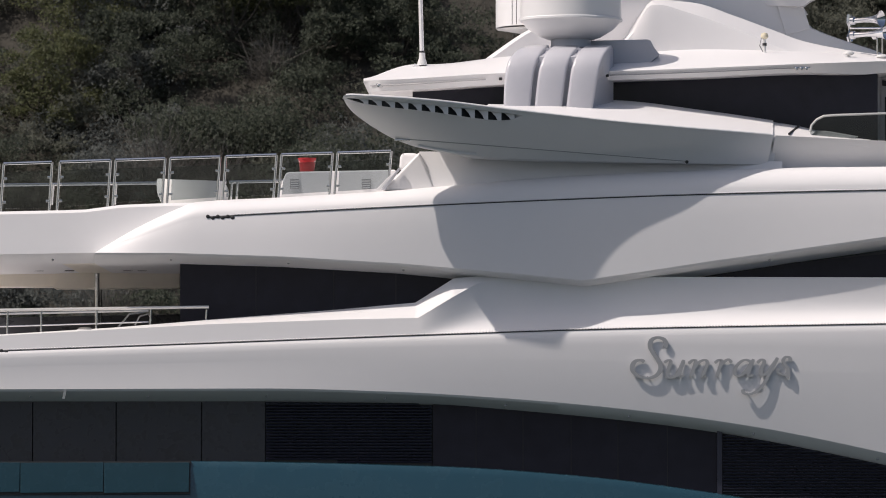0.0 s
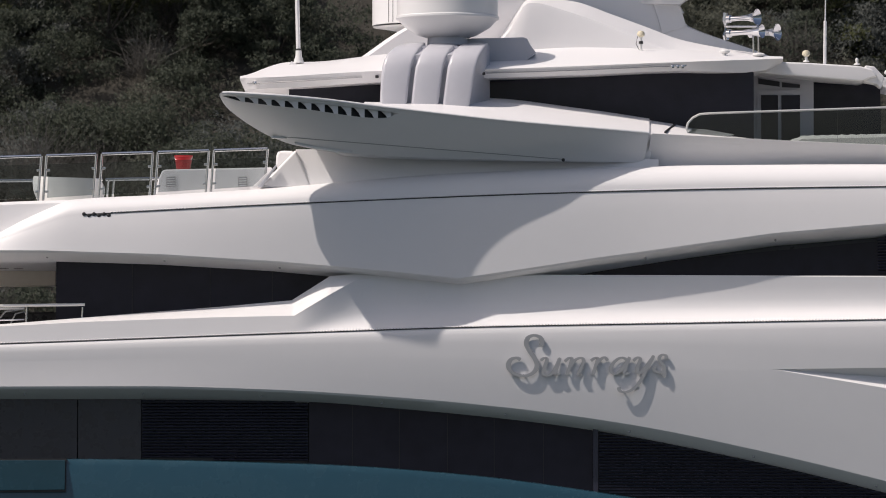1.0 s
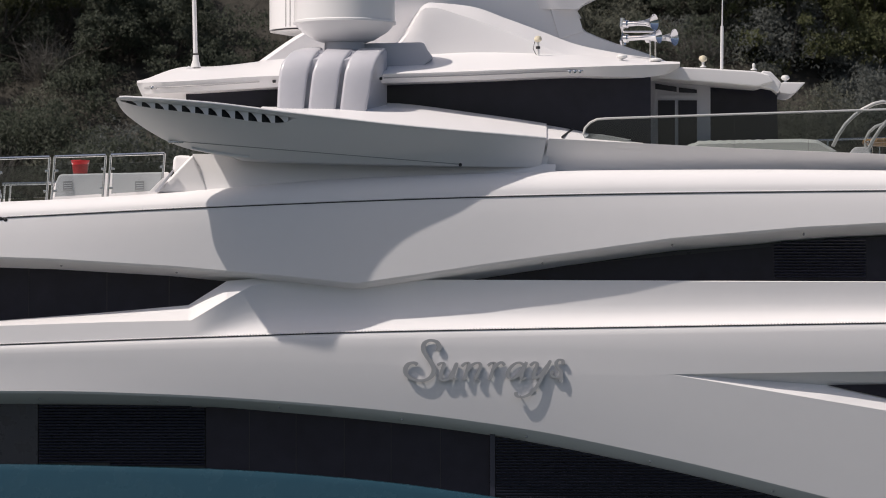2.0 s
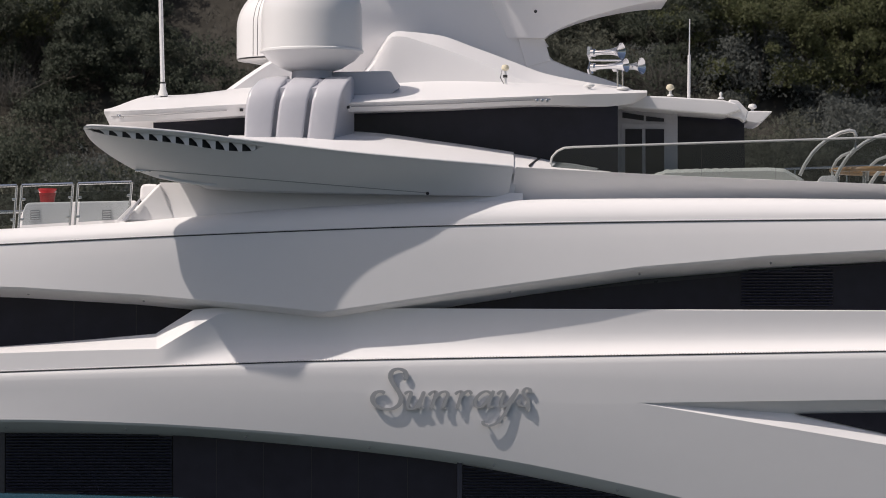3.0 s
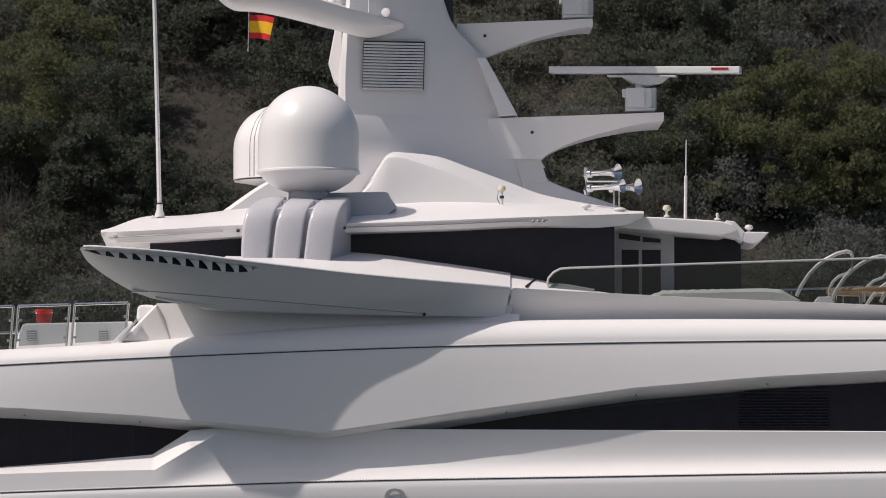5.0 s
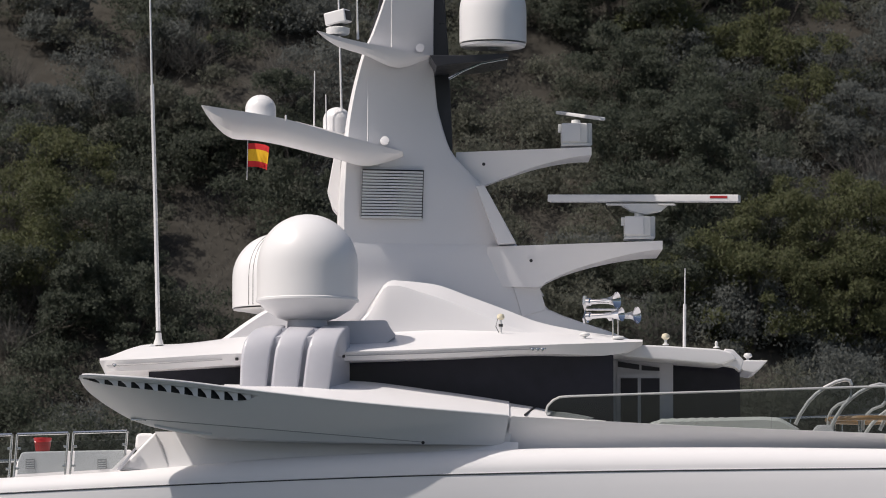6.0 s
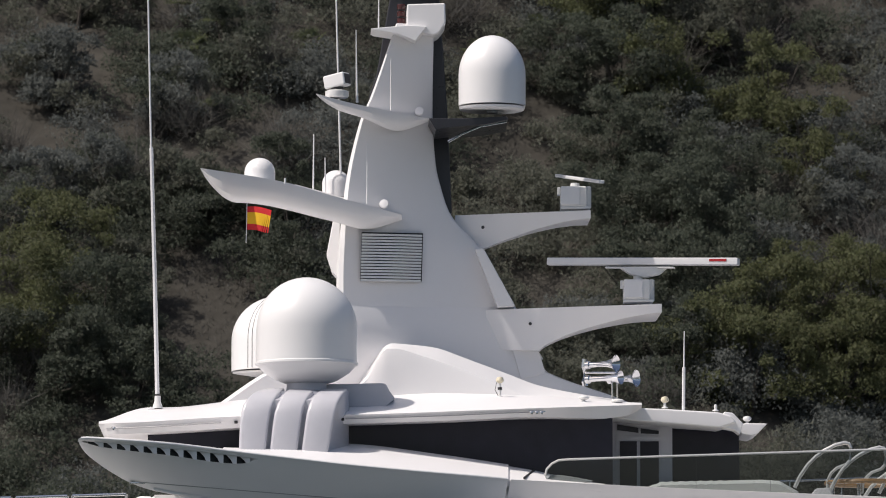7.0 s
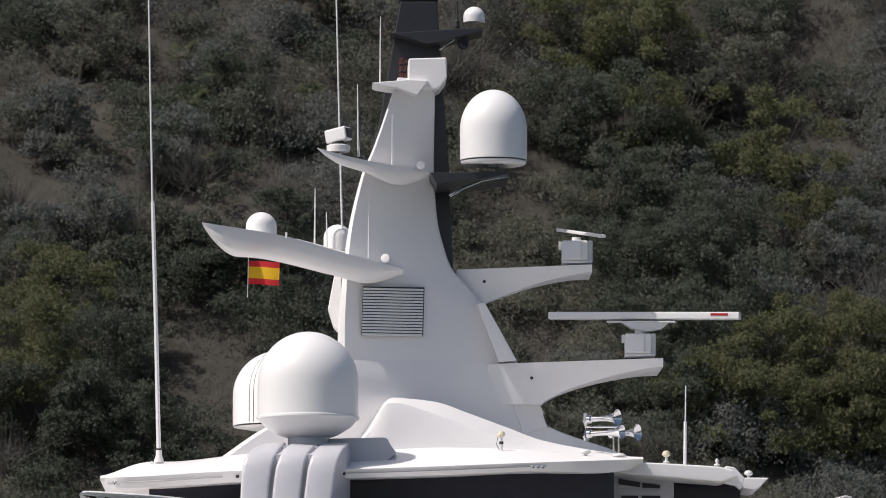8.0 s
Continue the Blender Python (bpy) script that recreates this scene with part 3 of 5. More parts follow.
# louvred grille, which follows the slant of the mast side
def slanted(bm, X, slope):
    x0 = at(X, 0, 6).x
    for v in bm.verts:
        v.co.y += (v.co.x - x0) * slope
    return bm


part("platform_web", slanted(prism([(1364, -34), (1400, -30), (1424, 9), (1436, 48), (1392, 62)], 7.26, 7.9, 0.01), 1364, 0.38), WHITE, mast)
grille = part("grille_frame", slanted(prism([(1108.5, -200), (1218.5, -202.5), (1216, -116), (1105.5, -114)], 6.30, 6.6), 1108, 0.395), RUBBER, mast, "dark grille frame")
for i in range(16):
    Y = -198 + 5.4 * i
    x0, x1 = 1109 - 0.18 * (i), 1217 - 0.18 * i
    part("louvre_slat", slanted(prism([(x0, Y + 0.4), (x1, Y - 1.6), (x1, Y + 2.0), (x0, Y + 4.0)], 6.25, 6.34), 1108, 0.395), PALEBOX, grille)

# ---- domes ----
def dome_thing(X, Y, y, r, straight, top_h, lip, cone, neck, label):
    """X, Y: the bottom of the cylinder on the elevation."""
    p = at(X, Y, y)
    d = thing("satellite_dome", label, "satellite dome", p - Vector((0, 0, cone + neck)))
    part("radome", turned([(r * 1.0, 0)] + [(r, straight * k / 3) for k in range(1, 3)] + arc(r, straight, top_h, 14), p, 56), RADOME, d, "white domed cover", 50)
    if lip:
        part("flange", turned([(r + 0.012, -lip / 2), (r + 0.022, -lip * 0.3), (r + 0.022, lip * 0.3), (r + 0.008, lip / 2)], p, 56), RADOME, d)
    if cone:
        part("base_cone", turned([(0.40 if r > 0.7 else r * 0.90, -cone), (r * 0.6 if r > 0.7 else r * 0.95, -cone * 0.86), (r * 0.86 if r > 0.7 else r * 0.98, -cone * 0.45), (r * 0.985, -0.03)], p, 56), RADOME, d)
        part("neck", turned([(0.37 if r > 0.7 else 0.1, -cone - neck), (0.36 if r > 0.7 else 0.1, -cone + 0.01)], p, 32), SATIN, d)
    return d


dome_thing(1011, 35, 2.6, 0.915, 0.64, 0.93, 0.06, 0.36, 0.15, "large white satellite dome on a grey three-lobed pedestal")
far = dome_thing(961, 49, 9.0, 0.90, 0.58, 0.86, 0.0, 0.1, 0.1, "white satellite dome with thin dark seams behind the larger dome")
for dx in (-0.58, -0.50):
    p0 = at(961, 49, 9.0)
    line = [p0 + Vector((dx, -math.sqrt(0.90**2 - dx * dx) - 0.002, 0.02 + 0.56 * k / 4)) for k in range(5)]
    line += [p0 + Vector((dx * math.cos(a), -math.sqrt(0.90**2 - dx * dx) * math.cos(a) - 0.002, 0.58 + 0.86 * math.sin(a))) for a in (0.2, 0.4, 0.6, 0.8, 1.0, 1.2)]
    part("seam_line", tube(line, 0.006, 6), RUBBER, far)
dome_thing(1340.5, -426, 5.75, 0.628, 0.575, 0.755, 0.0, 0.09, 0.04, "white satellite dome on a black mast arm")
dome_thing(927, -284, 4.75, 0.285, 0.23, 0.27, 0.0, 0.0, 0.0, "small white dome on the swept spreader")
dome_thing(1063, -262, 9.2, 0.27, 0.26, 0.26, 0.0, 0.0, 0.0, "small white dome on the far spreader")
dome_thing(1306, -674, 7.0, 0.205, 0.10, 0.20, 0.0, 0.0, 0.0, "small white dome on the black mast platform")


# ---- hillside ----
def hill_z(x, y):
    v = noise.noise(Vector((x * 0.035, y * 0.03, 0.3))) * 3.2 + noise.noise(Vector((x * 0.11, y * 0.10, 4.3))) * 1.3 + noise.noise(Vector((x * 0.4, y * 0.4, 9.3))) * 0.35
    fade = min(1, max(0, (y - 42) / 12))
    return (y - 40) * 0.72 * (1 if y < 190 else 1) + v * fade - 0.4


bm = bmesh.new()
gx = [-1500, -700, -300, -120, -60] + [float(v) for v in np.arange(-40, 41, 1.0)] + [60, 120, 300, 700, 1500]
gy = [30, 36] + [float(v) for v in np.arange(40, 112, 1.0)] + [125, 150, 190, 240]
rows = [[bm.verts.new((x, y, hill_z(x, y))) for x in gx] for y in gy]
for a, b in zip(rows, rows[1:]):
    for i in range(len(gx) - 1):
        bm.faces.new((a[i], a[i + 1], b[i + 1], b[i]))
SOIL = material("dry_hill_soil", (0.050, 0.047, 0.041), 0.95, vary=0.5, scale=0.6, bump=1.0, bump_scale=5, spec=0.1)
ground = part("ground", bm, SOIL, None, "", 180)
tagged(ground, "steep dry brown hillside behind the yacht", "hillside", kind="structure")


def leaf_material(name, colour, vary):
    m = material(name, colour, 0.65, vary=0.25, scale=1.0, spec=0.25)
    n, l = m.node_tree.nodes, m.node_tree.links
    b = n["Principled BSDF"]
    src = b.inputs["Base Color"].links[0].from_socket
    geo = n.new("ShaderNodeNewGeometry")
    hsv = n.new("ShaderNodeHueSaturation")
    for socket, lo, hi in (("Hue", 0.5 - 0.03 * vary, 0.5 + 0.02 * vary), ("Value", 1 - 0.25 * vary, 1 + 0.28 * vary)):
        mr = n.new("ShaderNodeMapRange")
        mr.inputs["To Min"].default_value, mr.inputs["To Max"].default_value = lo, hi
        l.new(geo.outputs["Random Per Island"], mr.inputs["Value"])
        l.new(mr.outputs[0], hsv.inputs[socket])
    l.new(src, hsv.inputs["Color"])
    l.new(hsv.outputs[0], b.inputs["Base Color"])
    # sprays of tiny leaves catch the light like a soft clump, so their normals lean towards the open side of the hill
    lean, half = n.new("ShaderNodeVectorMath"), n.new("ShaderNodeVectorMath")
    half.operation, lean.operation = "SCALE", "ADD"
    half.inputs["Scale"].default_value = 0.75
    l.new(geo.outputs["Normal"], half.inputs[0])
    l.new(half.outputs[0], lean.inputs[0])
    lean.inputs[1].default_value = (-0.2, -0.35, 0.6)
    unit = n.new("ShaderNodeVectorMath")
    unit.operation = "NORMALIZE"
    l.new(lean.outputs[0], unit.inputs[0])
    l.new(unit.outputs[0], b.inputs["Normal"])
    tl, mix = n.new("ShaderNodeBsdfTranslucent"), n.new("ShaderNodeMixShader")
    mix.inputs[0].default_value = 0.5
    l.new(hsv.outputs[0], tl.inputs[0])
    l.new(b.outputs[0], mix.inputs[1])
    l.new(tl.outputs[0], mix.inputs[2])
    l.new(mix.outputs[0], n["Material Output"].inputs[0])
    return m


LEAVES = [leaf_material("olive_scrub_leaves", (0.108, 0.115, 0.090), 0.6), leaf_material("dark_green_leaves", (0.063, 0.076, 0.055), 0.6),
          leaf_material("grey_green_leaves", (0.115, 0.127, 0.120), 0.5), leaf_material("pine_green_leaves", (0.094, 0.106, 0.049), 0.6), leaf_material("dry_twigs", (0.108, 0.104, 0.096), 0.5)]
rng = np.random.default_rng(7)


def leaf_cloud(centres, radii, count, size, flatness=0.75):
    """Leaf sprays scattered through round clumps, as small blades, denser towards the outside."""
    V = []
    for c, r in zip(centres, radii):
        n = int(count * (r / 0.9) ** 1.6) + 12
        d = rng.normal(size=(n, 3))
        d /= np.linalg.norm(d, axis=1)[:, None]
        d[:, 2] = np.where(d[:, 2] < -0.45, -d[:, 2], d[:, 2])
        lump = 0.76 + 0.20 * np.sin(d[:, :1] * 5 + c[0]) * np.cos(d[:, 1:2] * 4 + c[1]) + 0.12 * np.sin(d[:, 2:] * 7 + c[0] * 3) + 0.10 * np.sin(d[:, :1] * 11 + d[:, 2:] * 9 + c[1] * 5)
        p = np.array(c) + d * r * lump * (0.50 + 0.58 * rng.random((n, 1)) ** 0.7) * np.array([1, 1, flatness])
        u = rng.normal(size=(n, 3))
        u[:, 2] += 0.5
        u /= np.linalg.norm(u, axis=1)[:, None]
        w = np.cross(u, d + rng.normal(size=(n, 3)) * 0.6)
        w /= np.linalg.norm(w, axis=1)[:, None] + 1e-6
        s = size * (0.45 + 1.1 * rng.random((n, 1)) ** 1.5)
        V.append(np.stack([p - u * s * 0.5 - w * s * 0.36, p - u * s * 0.5 + w * s * 0.36, p + u * s], axis=1).reshape(-1, 3))
    V = np.concatenate(V)
    return V, np.arange(len(V)).reshape(-1, 3)


def twig_cloud(centres, radii, count):
    """Bare twigs that fan out and up from the foot of a dry bush, as thin slivers."""
    V = []
    for c, r in zip(centres, radii):
        d = rng.normal(size=(count, 3))
        d[:, 2] = np.abs(d[:, 2]) + 0.5
        d /= np.linalg.norm(d, axis=1)[:, None]
        a = np.array(c) + d * r * 0.25 * rng.random((count, 1)) + rng.normal(size=(count, 3)) * r * 0.22
        e = a + (d + rng.normal(size=(count, 3)) * 0.35) * r * (0.5 + 0.6 * rng.random((count, 1)))
        w = np.cross(d, rng.normal(size=(count, 3)))
        w /= np.linalg.norm(w, axis=1)[:, None] + 1e-6
        V.append(np.stack([a - w * 0.011, a + w * 0.011, e], axis=1).reshape(-1, 3))
    V = np.concatenate(V)
    return V, np.arange(len(V)).reshape(-1, 3)


def cloud_object(name, V, F, mat, parent=None):
    me = bpy.data.meshes.new(name)
    me.vertices.add(len(V))
    me.vertices.foreach_set("co", V.astype(np.float32).ravel())
    me.loops.add(F.size)
    me.loops.foreach_set("vertex_index", F.astype(np.int32).ravel())
    me.polygons.add(len(F))
    me.polygons.foreach_set("loop_start", np.arange(0, F.size, 3, dtype=np.int32))
    me.update(calc_edges=True)
    me.materials.append(mat)
    ob = new(name, me)
    if parent is not None:
        ob.parent = parent
        me.transform(Matrix.Translation(-parent.location))
    return ob


def hill_hit(X, Y):
    """Where the line of sight through a point of the elevation meets the hillside."""
    for i in range(400, 1400):
        y = i * 0.1
        p = at(X, Y, y)
        if hill_z(p.x, p.y) > p.z:
            return p
    return p


# low scrub: rounded bushes with small satellite clumps, thinner on the two bare slopes
bare = [(hill_hit(X, Y), r) for X, Y, r in ((880, 20, 1.9), (850, -120, 1.1), (1830, -560, 1.7), (1960, -640, 1.6))]
kinds = [([], []) for _ in LEAVES]
for i in range(1500):
    x, y = rng.uniform(-19, 20), rng.uniform(46, 96)
    if any((Vector((x, y)) - q.xy).length < r * rng.uniform(0.6, 1.2) for q, r in bare):
        continue
    patch = noise.noise(Vector((x * 0.08, y * 0.08, 20)))
    k = 0 if patch > 0.12 else (2 if patch > -0.12 else 1)
    if rng.random() < 0.3:
        k = int(rng.integers(0, 3))
    if rng.random() < 0.07:
        k = 4
    r = float(rng.uniform(0.4, 1.0) ** 1.3 * 1.75)
    kinds[k][0].append((x, y, hill_z(x, y) + r * 0.42))
    kinds[k][1].append(r)
    for j in range(3 if k != 4 else 0):
        a, q = rng.uniform(0, 2 * math.pi), r * float(rng.uniform(0.28, 0.5))
        cx, cy = x + math.cos(a) * r * 0.75, y + math.sin(a) * r * 0.75
        kinds[k][0].append((cx, cy, hill_z(x, y) + r * float(rng.uniform(0.3, 0.95))))
        kinds[k][1].append(q)
for k, nm in enumerate(("olive scrub", "dark evergreen scrub", "grey-green scrub", "", "dry grey leafless scrub")):
    if nm:
        V, F = leaf_cloud(*kinds[k], 590, 0.062) if k < 4 else twig_cloud(*kinds[k], 420)
        tagged(cloud_object("hillside_scrub", V, F, LEAVES[k]), nm + " bushes growing over the steep hillside", "bushes", kind="stuff")

# grass and stones on the bare slopes
V = []
for q, r in bare:
    for i in range(900):
        x, y = q.x + rng.normal() * r * 0.6, q.y + rng.normal() * r * 0.6
        g = np.array((x, y, hill_z(x, y)))
        w = rng.normal(size=3) * 0.01
        V += [g - w, g + w, g + np.array((rng.normal() * 0.08, rng.normal() * 0.08, rng.uniform(0.06, 0.22)))]
V = np.array(V)
tagged(cloud_object("dry_grass", V, np.arange(len(V)).reshape(-1, 3), LEAVES[4]), "sparse dry grass tufts on the bare slope", "grass", kind="stuff")

# single trees that stand out of the scrub
BARK = material("grey_bark", (0.055, 0.048, 0.040), 0.9, vary=0.3, scale=6, bump=0.8, bump_scale=20)
TREES = (  # place on the elevation, crown radius, leaf kind
    (1800, 30, 2.0, 3), (1900, 10, 2.3, 3), (2010, 60, 2.4, 3), (1690, 60, 1.7, 3), (1960, 130, 2.2, 3), (1800, 120, 2.0, 3), (2090, -10, 2.0, 3), (1590, 20, 1.4, 1), (1650, 70, 1.7, 1), (1720, 0, 1.9, 1),
    (560, -60, 2.3, 3), (480, 40, 2.4, 3), (640, 30, 2.0, 1), (380, -20, 2.2, 3), (400, 110, 2.2, 1), (560, 120, 2.0, 1), (250, 60, 2.2, 1), (120, 90, 2.3, 3), (240, 200, 2.0, 1), (60, 230, 1.9, 3), (700, 130, 1.6, 1), (680, -60, 1.5, 0),
    (520, -200, 1.6, 2), (640, -230, 1.7, 2), (760, -220, 1.5, 0), (1480, -560, 2.2, 3), (1600, -520, 2.4, 3), (1720, -500, 1.9, 0), (1560, -400, 2.2, 1), (1660, -380, 2.2, 3), (1460, -440, 1.8, 1),
    (1830, -370, 2.0, 3), (1900, -280, 1.8, 3), (1640, -250, 2.0, 1), (1750, -220, 1.8, 1), (1980, -200, 1.8, 2), (1800, -560, 1.6, 0), (560, -420, 1.6, 2), (600, -560, 1.7, 0), (860, -480, 1.7, 1), (1560, -150, 2.2, 1), (1660, -120, 2.3, 1), (1750, -70, 2.2, 1), (1610, -30, 2.0, 1), (1710, -180, 2.0, 1), (1550, -270, 2.1, 1), (920, -210, 1.8, 1), (980, -130, 1.8, 1), (830, -190, 1.5, 1), (980, -640, 1.6, 2), (760, -380, 1.6, 2),
)
for X, Y, r, k in TREES:
    p = hill_hit(X, Y)
    foot = Vector((p.x, p.y, hill_z(p.x, p.y) - 0.3))
    tree = thing("tree", ("grey-olive broadleaf tree on the hillside", "dark evergreen tree on the hillside", "pale grey-green tree on the hillside", "bright green pine with rounded clumps on the hillside")[k], "tree", foot)
    top = foot + Vector((0.2, -0.3, r * 0.8))
    fork = foot + Vector((0.1, -0.1, r * 0.4))
    limbs = [tube([foot, fork, top], 0.10, 7, 0.03)]
    cs, rs = [], []
    for j in range(32):
        a, h = rng.uniform(0, 2 * math.pi), rng.uniform(-0.85, 0.85)
        far = float(rng.uniform(0.2, 0.85)) * math.sqrt(1 - 0.75 * h * h)
        c = top + Vector((math.cos(a) * r * far, math.sin(a) * r * far, h * r * 0.8))
        cs.append(tuple(c))
        rs.append(r * float(rng.uniform(0.16, 0.34)))
        if j < 8:
            limbs.append(tube([fork, fork.lerp(c, 0.5) + Vector((0, 0, -0.08 * r)), c], 0.035, 5, 0.01))
    part("trunk", merge(*limbs), BARK, tree)
    V, F = leaf_cloud(cs, rs, 1150, 0.058, 0.85)
    cloud_object("crown", V, F, LEAVES[k], tree)


# fan palms between the bushes
FAN = leaf_material("fan_palm_leaves", (0.104, 0.121, 0.067), 0.6)
for X, Y, r in ((860, -545, 0.85), (800, -500, 0.75), (920, -500, 0.7), (1010, -520, 0.7), (1040, -690, 0.8), (790, -590, 0.7), (820, -400, 0.6), (1330, -505, 0.8), (1420, -560, 0.6), (750, -430, 0.55)):
    p = hill_hit(X, Y)
    foot = Vector((p.x, p.y - 0.5, hill_z(p.x, p.y - 0.5) - 0.1))
    palm = thing("fan_palm", "low fan palm with spiky fronds on the hillside", "palm", foot, group="fan palms")
    crown = foot + Vector((0, 0, r * 0.9))
    part("trunk", tube([foot, crown], 0.11, 7, 0.09), BARK, palm)
    for j in range(11):
        a, e = j * 2.4, rng.uniform(-0.2, 1.2)
        d = Vector((math.cos(a) * math.cos(e), math.sin(a) * math.cos(e), math.sin(e)))
        hub = crown + d * r * 0.55
        side = d.cross(Vector((0, 0, 1))).normalized()
        up = side.cross(d).normalized()
        bm = bmesh.new()
        for i in range(13):
            t = (i / 12 - 0.5) * 2.5
            f = d * math.cos(t) + side * math.sin(t)
            q = f.cross(up) * 0.028
            m = hub + f * r * 0.3
            v = [bm.verts.new(z) for z in (hub, m - q - up * 0.01, hub + f * r * 0.62 - up * 0.06 * r, m + q - up * 0.01)]
            bm.faces.new(v)
        bm2 = tube([crown, hub], 0.012, 4)
        part("frond", merge(bm, bm2), FAN, palm)

# ---- trim on the bands ----
def line_along(f, x0, x1, y, step=20, r=0.012, sides=6):
    return tube([at(x, f(x), y(x) if callable(y) else y) for x in stations(x0, x1, step)], r, sides)


part("seam_rail", line_along(low_seam, -300, 2330, 0.064, 20, 0.010), RUBBER, yacht, "thin grey seam rail")
part("seam_rail", line_along(up_seam, 366, 2330, lambda x: 0.366 + up_off(x), 20, 0.010), RUBBER, yacht, "thin grey seam rail")


def beads(f, x0, x1, y, step=5.5):
    """Small pale studs along a seam, too small to pick apart singly."""
    V, F = [], []
    for X in np.arange(x0, x1, step):
        c = np.array(at(X, f(X) - 1.9, y(X)))
        i = len(V)
        for d in ((-0.022, 0, 0), (0, -0.026, 0), (0.022, 0, 0), (0, 0, 0.017), (0, 0, -0.014)):
            V.append(c + np.array(d))
        F += [(i, i + 1, i + 3), (i + 1, i + 2, i + 3), (i + 1, i, i + 4), (i + 2, i + 1, i + 4)]
    me = bpy.data.meshes.new("seam_studs")
    me.from_pydata([tuple(v) for v in V], [], F)
    me.materials.append(WHITE)
    ob = new("seam_studs", me)
    ob.parent = yacht
    me.transform(Matrix.Translation(-yacht.location))
    tagged(ob, "", "", "", "stuff")


beads(low_seam, -300, 2330, lambda x: 0.072)
beads(up_seam, 416, 2330, lambda x: 0.372 + up_off(x))
for X in (52, 262, 472, 682, 895, 1113, 1333, 1552, 1770):
    Y = (low_edge(X) + low_lip(X)) / 2
    part("eave_stud", turned([(0.022, 0), (0.022, 0.02), (0.014, 0.03)], at(X, Y, 0.22), 10, (0, -1, -0.6)), GREYTRIM, yacht)
for X in (92, 302, 510, 714, 918, 1139, 1362, 1592, 1825):
    Y = (up_edge(X) + up_lip(X)) / 2
    part("eave_stud", turned([(0.022, 0), (0.022, 0.02), (0.014, 0.03)], at(X, Y, 0.57 if X > 165 else 0.98), 10, (0, -1, -0.6)), GREYTRIM, yacht)
part("eave_joint", prism([(112, 691), (117, 691), (114, 706), (109, 706)], -0.01, 0.1), CHROME, yacht)


def end_fitting(X, Y, y, n=6):
    bms = [box(*at(X + 24, Y, y), 0.5, 0.03, 0.03, 0.008)]
    for i in range(n):
        bms.append(turned([(0.028, 0), (0.034, 0.006), (0.034, 0.014), (0.02, 0.022)], at(X + 2 + i * 8.8, Y + (1.5 if i % 2 else -1), y), 10, (0, -1, 0)))
    part("rail_end_fitting", merge(*bms), RUBBER, yacht, "dark seam end fitting")


end_fitting(365, 384, 0.365)
end_fitting(-36, 622, 0.065)

# louvres
def louvre(x0, x1, top, low, y, pitch, name="louvre_slat"):
    """Horizontal slats between two edge curves; slats are cut where the opening narrows."""
    holder = part("louvre_back", prism([(x, top(x)) for x in stations(x0, x1, 40)] + [(x, low(x)) for x in stations(x0, x1, 40)][::-1], y + 0.05, y + 0.09), BLACK, yacht, "black louvred vent")
    Y = min(top(x0), top(x1)) + pitch
    while Y < max(low(x0), low(x1)):
        xs = [x for x in stations(x0, x1, 6) if top(x) + 1 < Y < low(x) - 2]
        if len(xs) > 2:
            a, b = xs[0], xs[-1]
            bm = bmesh.new()
            q = [at(a, Y, y - 0.02), at(b, Y, y - 0.02), at(b, Y - pitch * 0.55, y + 0.05), at(a, Y - pitch * 0.55, y + 0.05), at(a, Y + pitch * 0.25, y - 0.01), at(b, Y + pitch * 0.25, y - 0.01)]
            v = [bm.verts.new(p) for p in q]
            bm.faces.new((v[0], v[1], v[2], v[3]))
            bm.faces.new((v[4], v[5], v[1], v[0]))
            part(name, bm, LOUVRE, holder)
        Y += pitch


louvre(471, 764, lambda x: low_lip(x) - 2, lambda x: teal_top(x), 0.42, 5.4)
louvre(1279, 1900, lambda x: low_lip(x) - 2, lambda x: teal_top(x), 0.40, 5.4)
louvre(1773, 1935, lambda x: up_lip(x) + 1, lambda x: 492, 0.90, 5.4)
part("window_post", prism([(1268.5, 760), (1277.5, 762), (1277.5, 890), (1268.5, 888)], 0.38, 0.6), LOUVRE, yacht)
for x in (842, 925, 1010, 1093, 1180):
    part("window_joint", prism([(x, low_lip(x) - 4), (x + 1.2, low_lip(x) - 4), (x + 1.2, teal_top(x)), (x, teal_top(x))], 0.424, 0.44), RUBBER, yacht)
for x in (452, 590, 700):
    part("window_joint", prism([(x, 462), (x + 1.2, 462), (x + 1.2, 565), (x, 565)], 0.924, 0.94), RUBBER, yacht)

# shell doors in the hull
for a, b in ((-110, 33.5), (35.5, 182), (184, 334)):
    part("shell_door", prism([(a, 819.5), (b + 1, 819), (b, 871), (a, 873)], 0.105, 0.2, 0.006), TEAL, yacht, "flush teal shell door")
part("door_groove", prism([(-200, 817), (337, 816), (336, 875), (-200, 877)], 0.125, 0.2), RUBBER, yacht)

# spear-shaped side window
spear = part("spear_glass", prism([(1866, 677), (2330, 671), (2330, 779), (2030, 712.5)], 0.195, 0.215), GLASS_DARK, yacht, "dark glass of a spear-shaped recessed window")

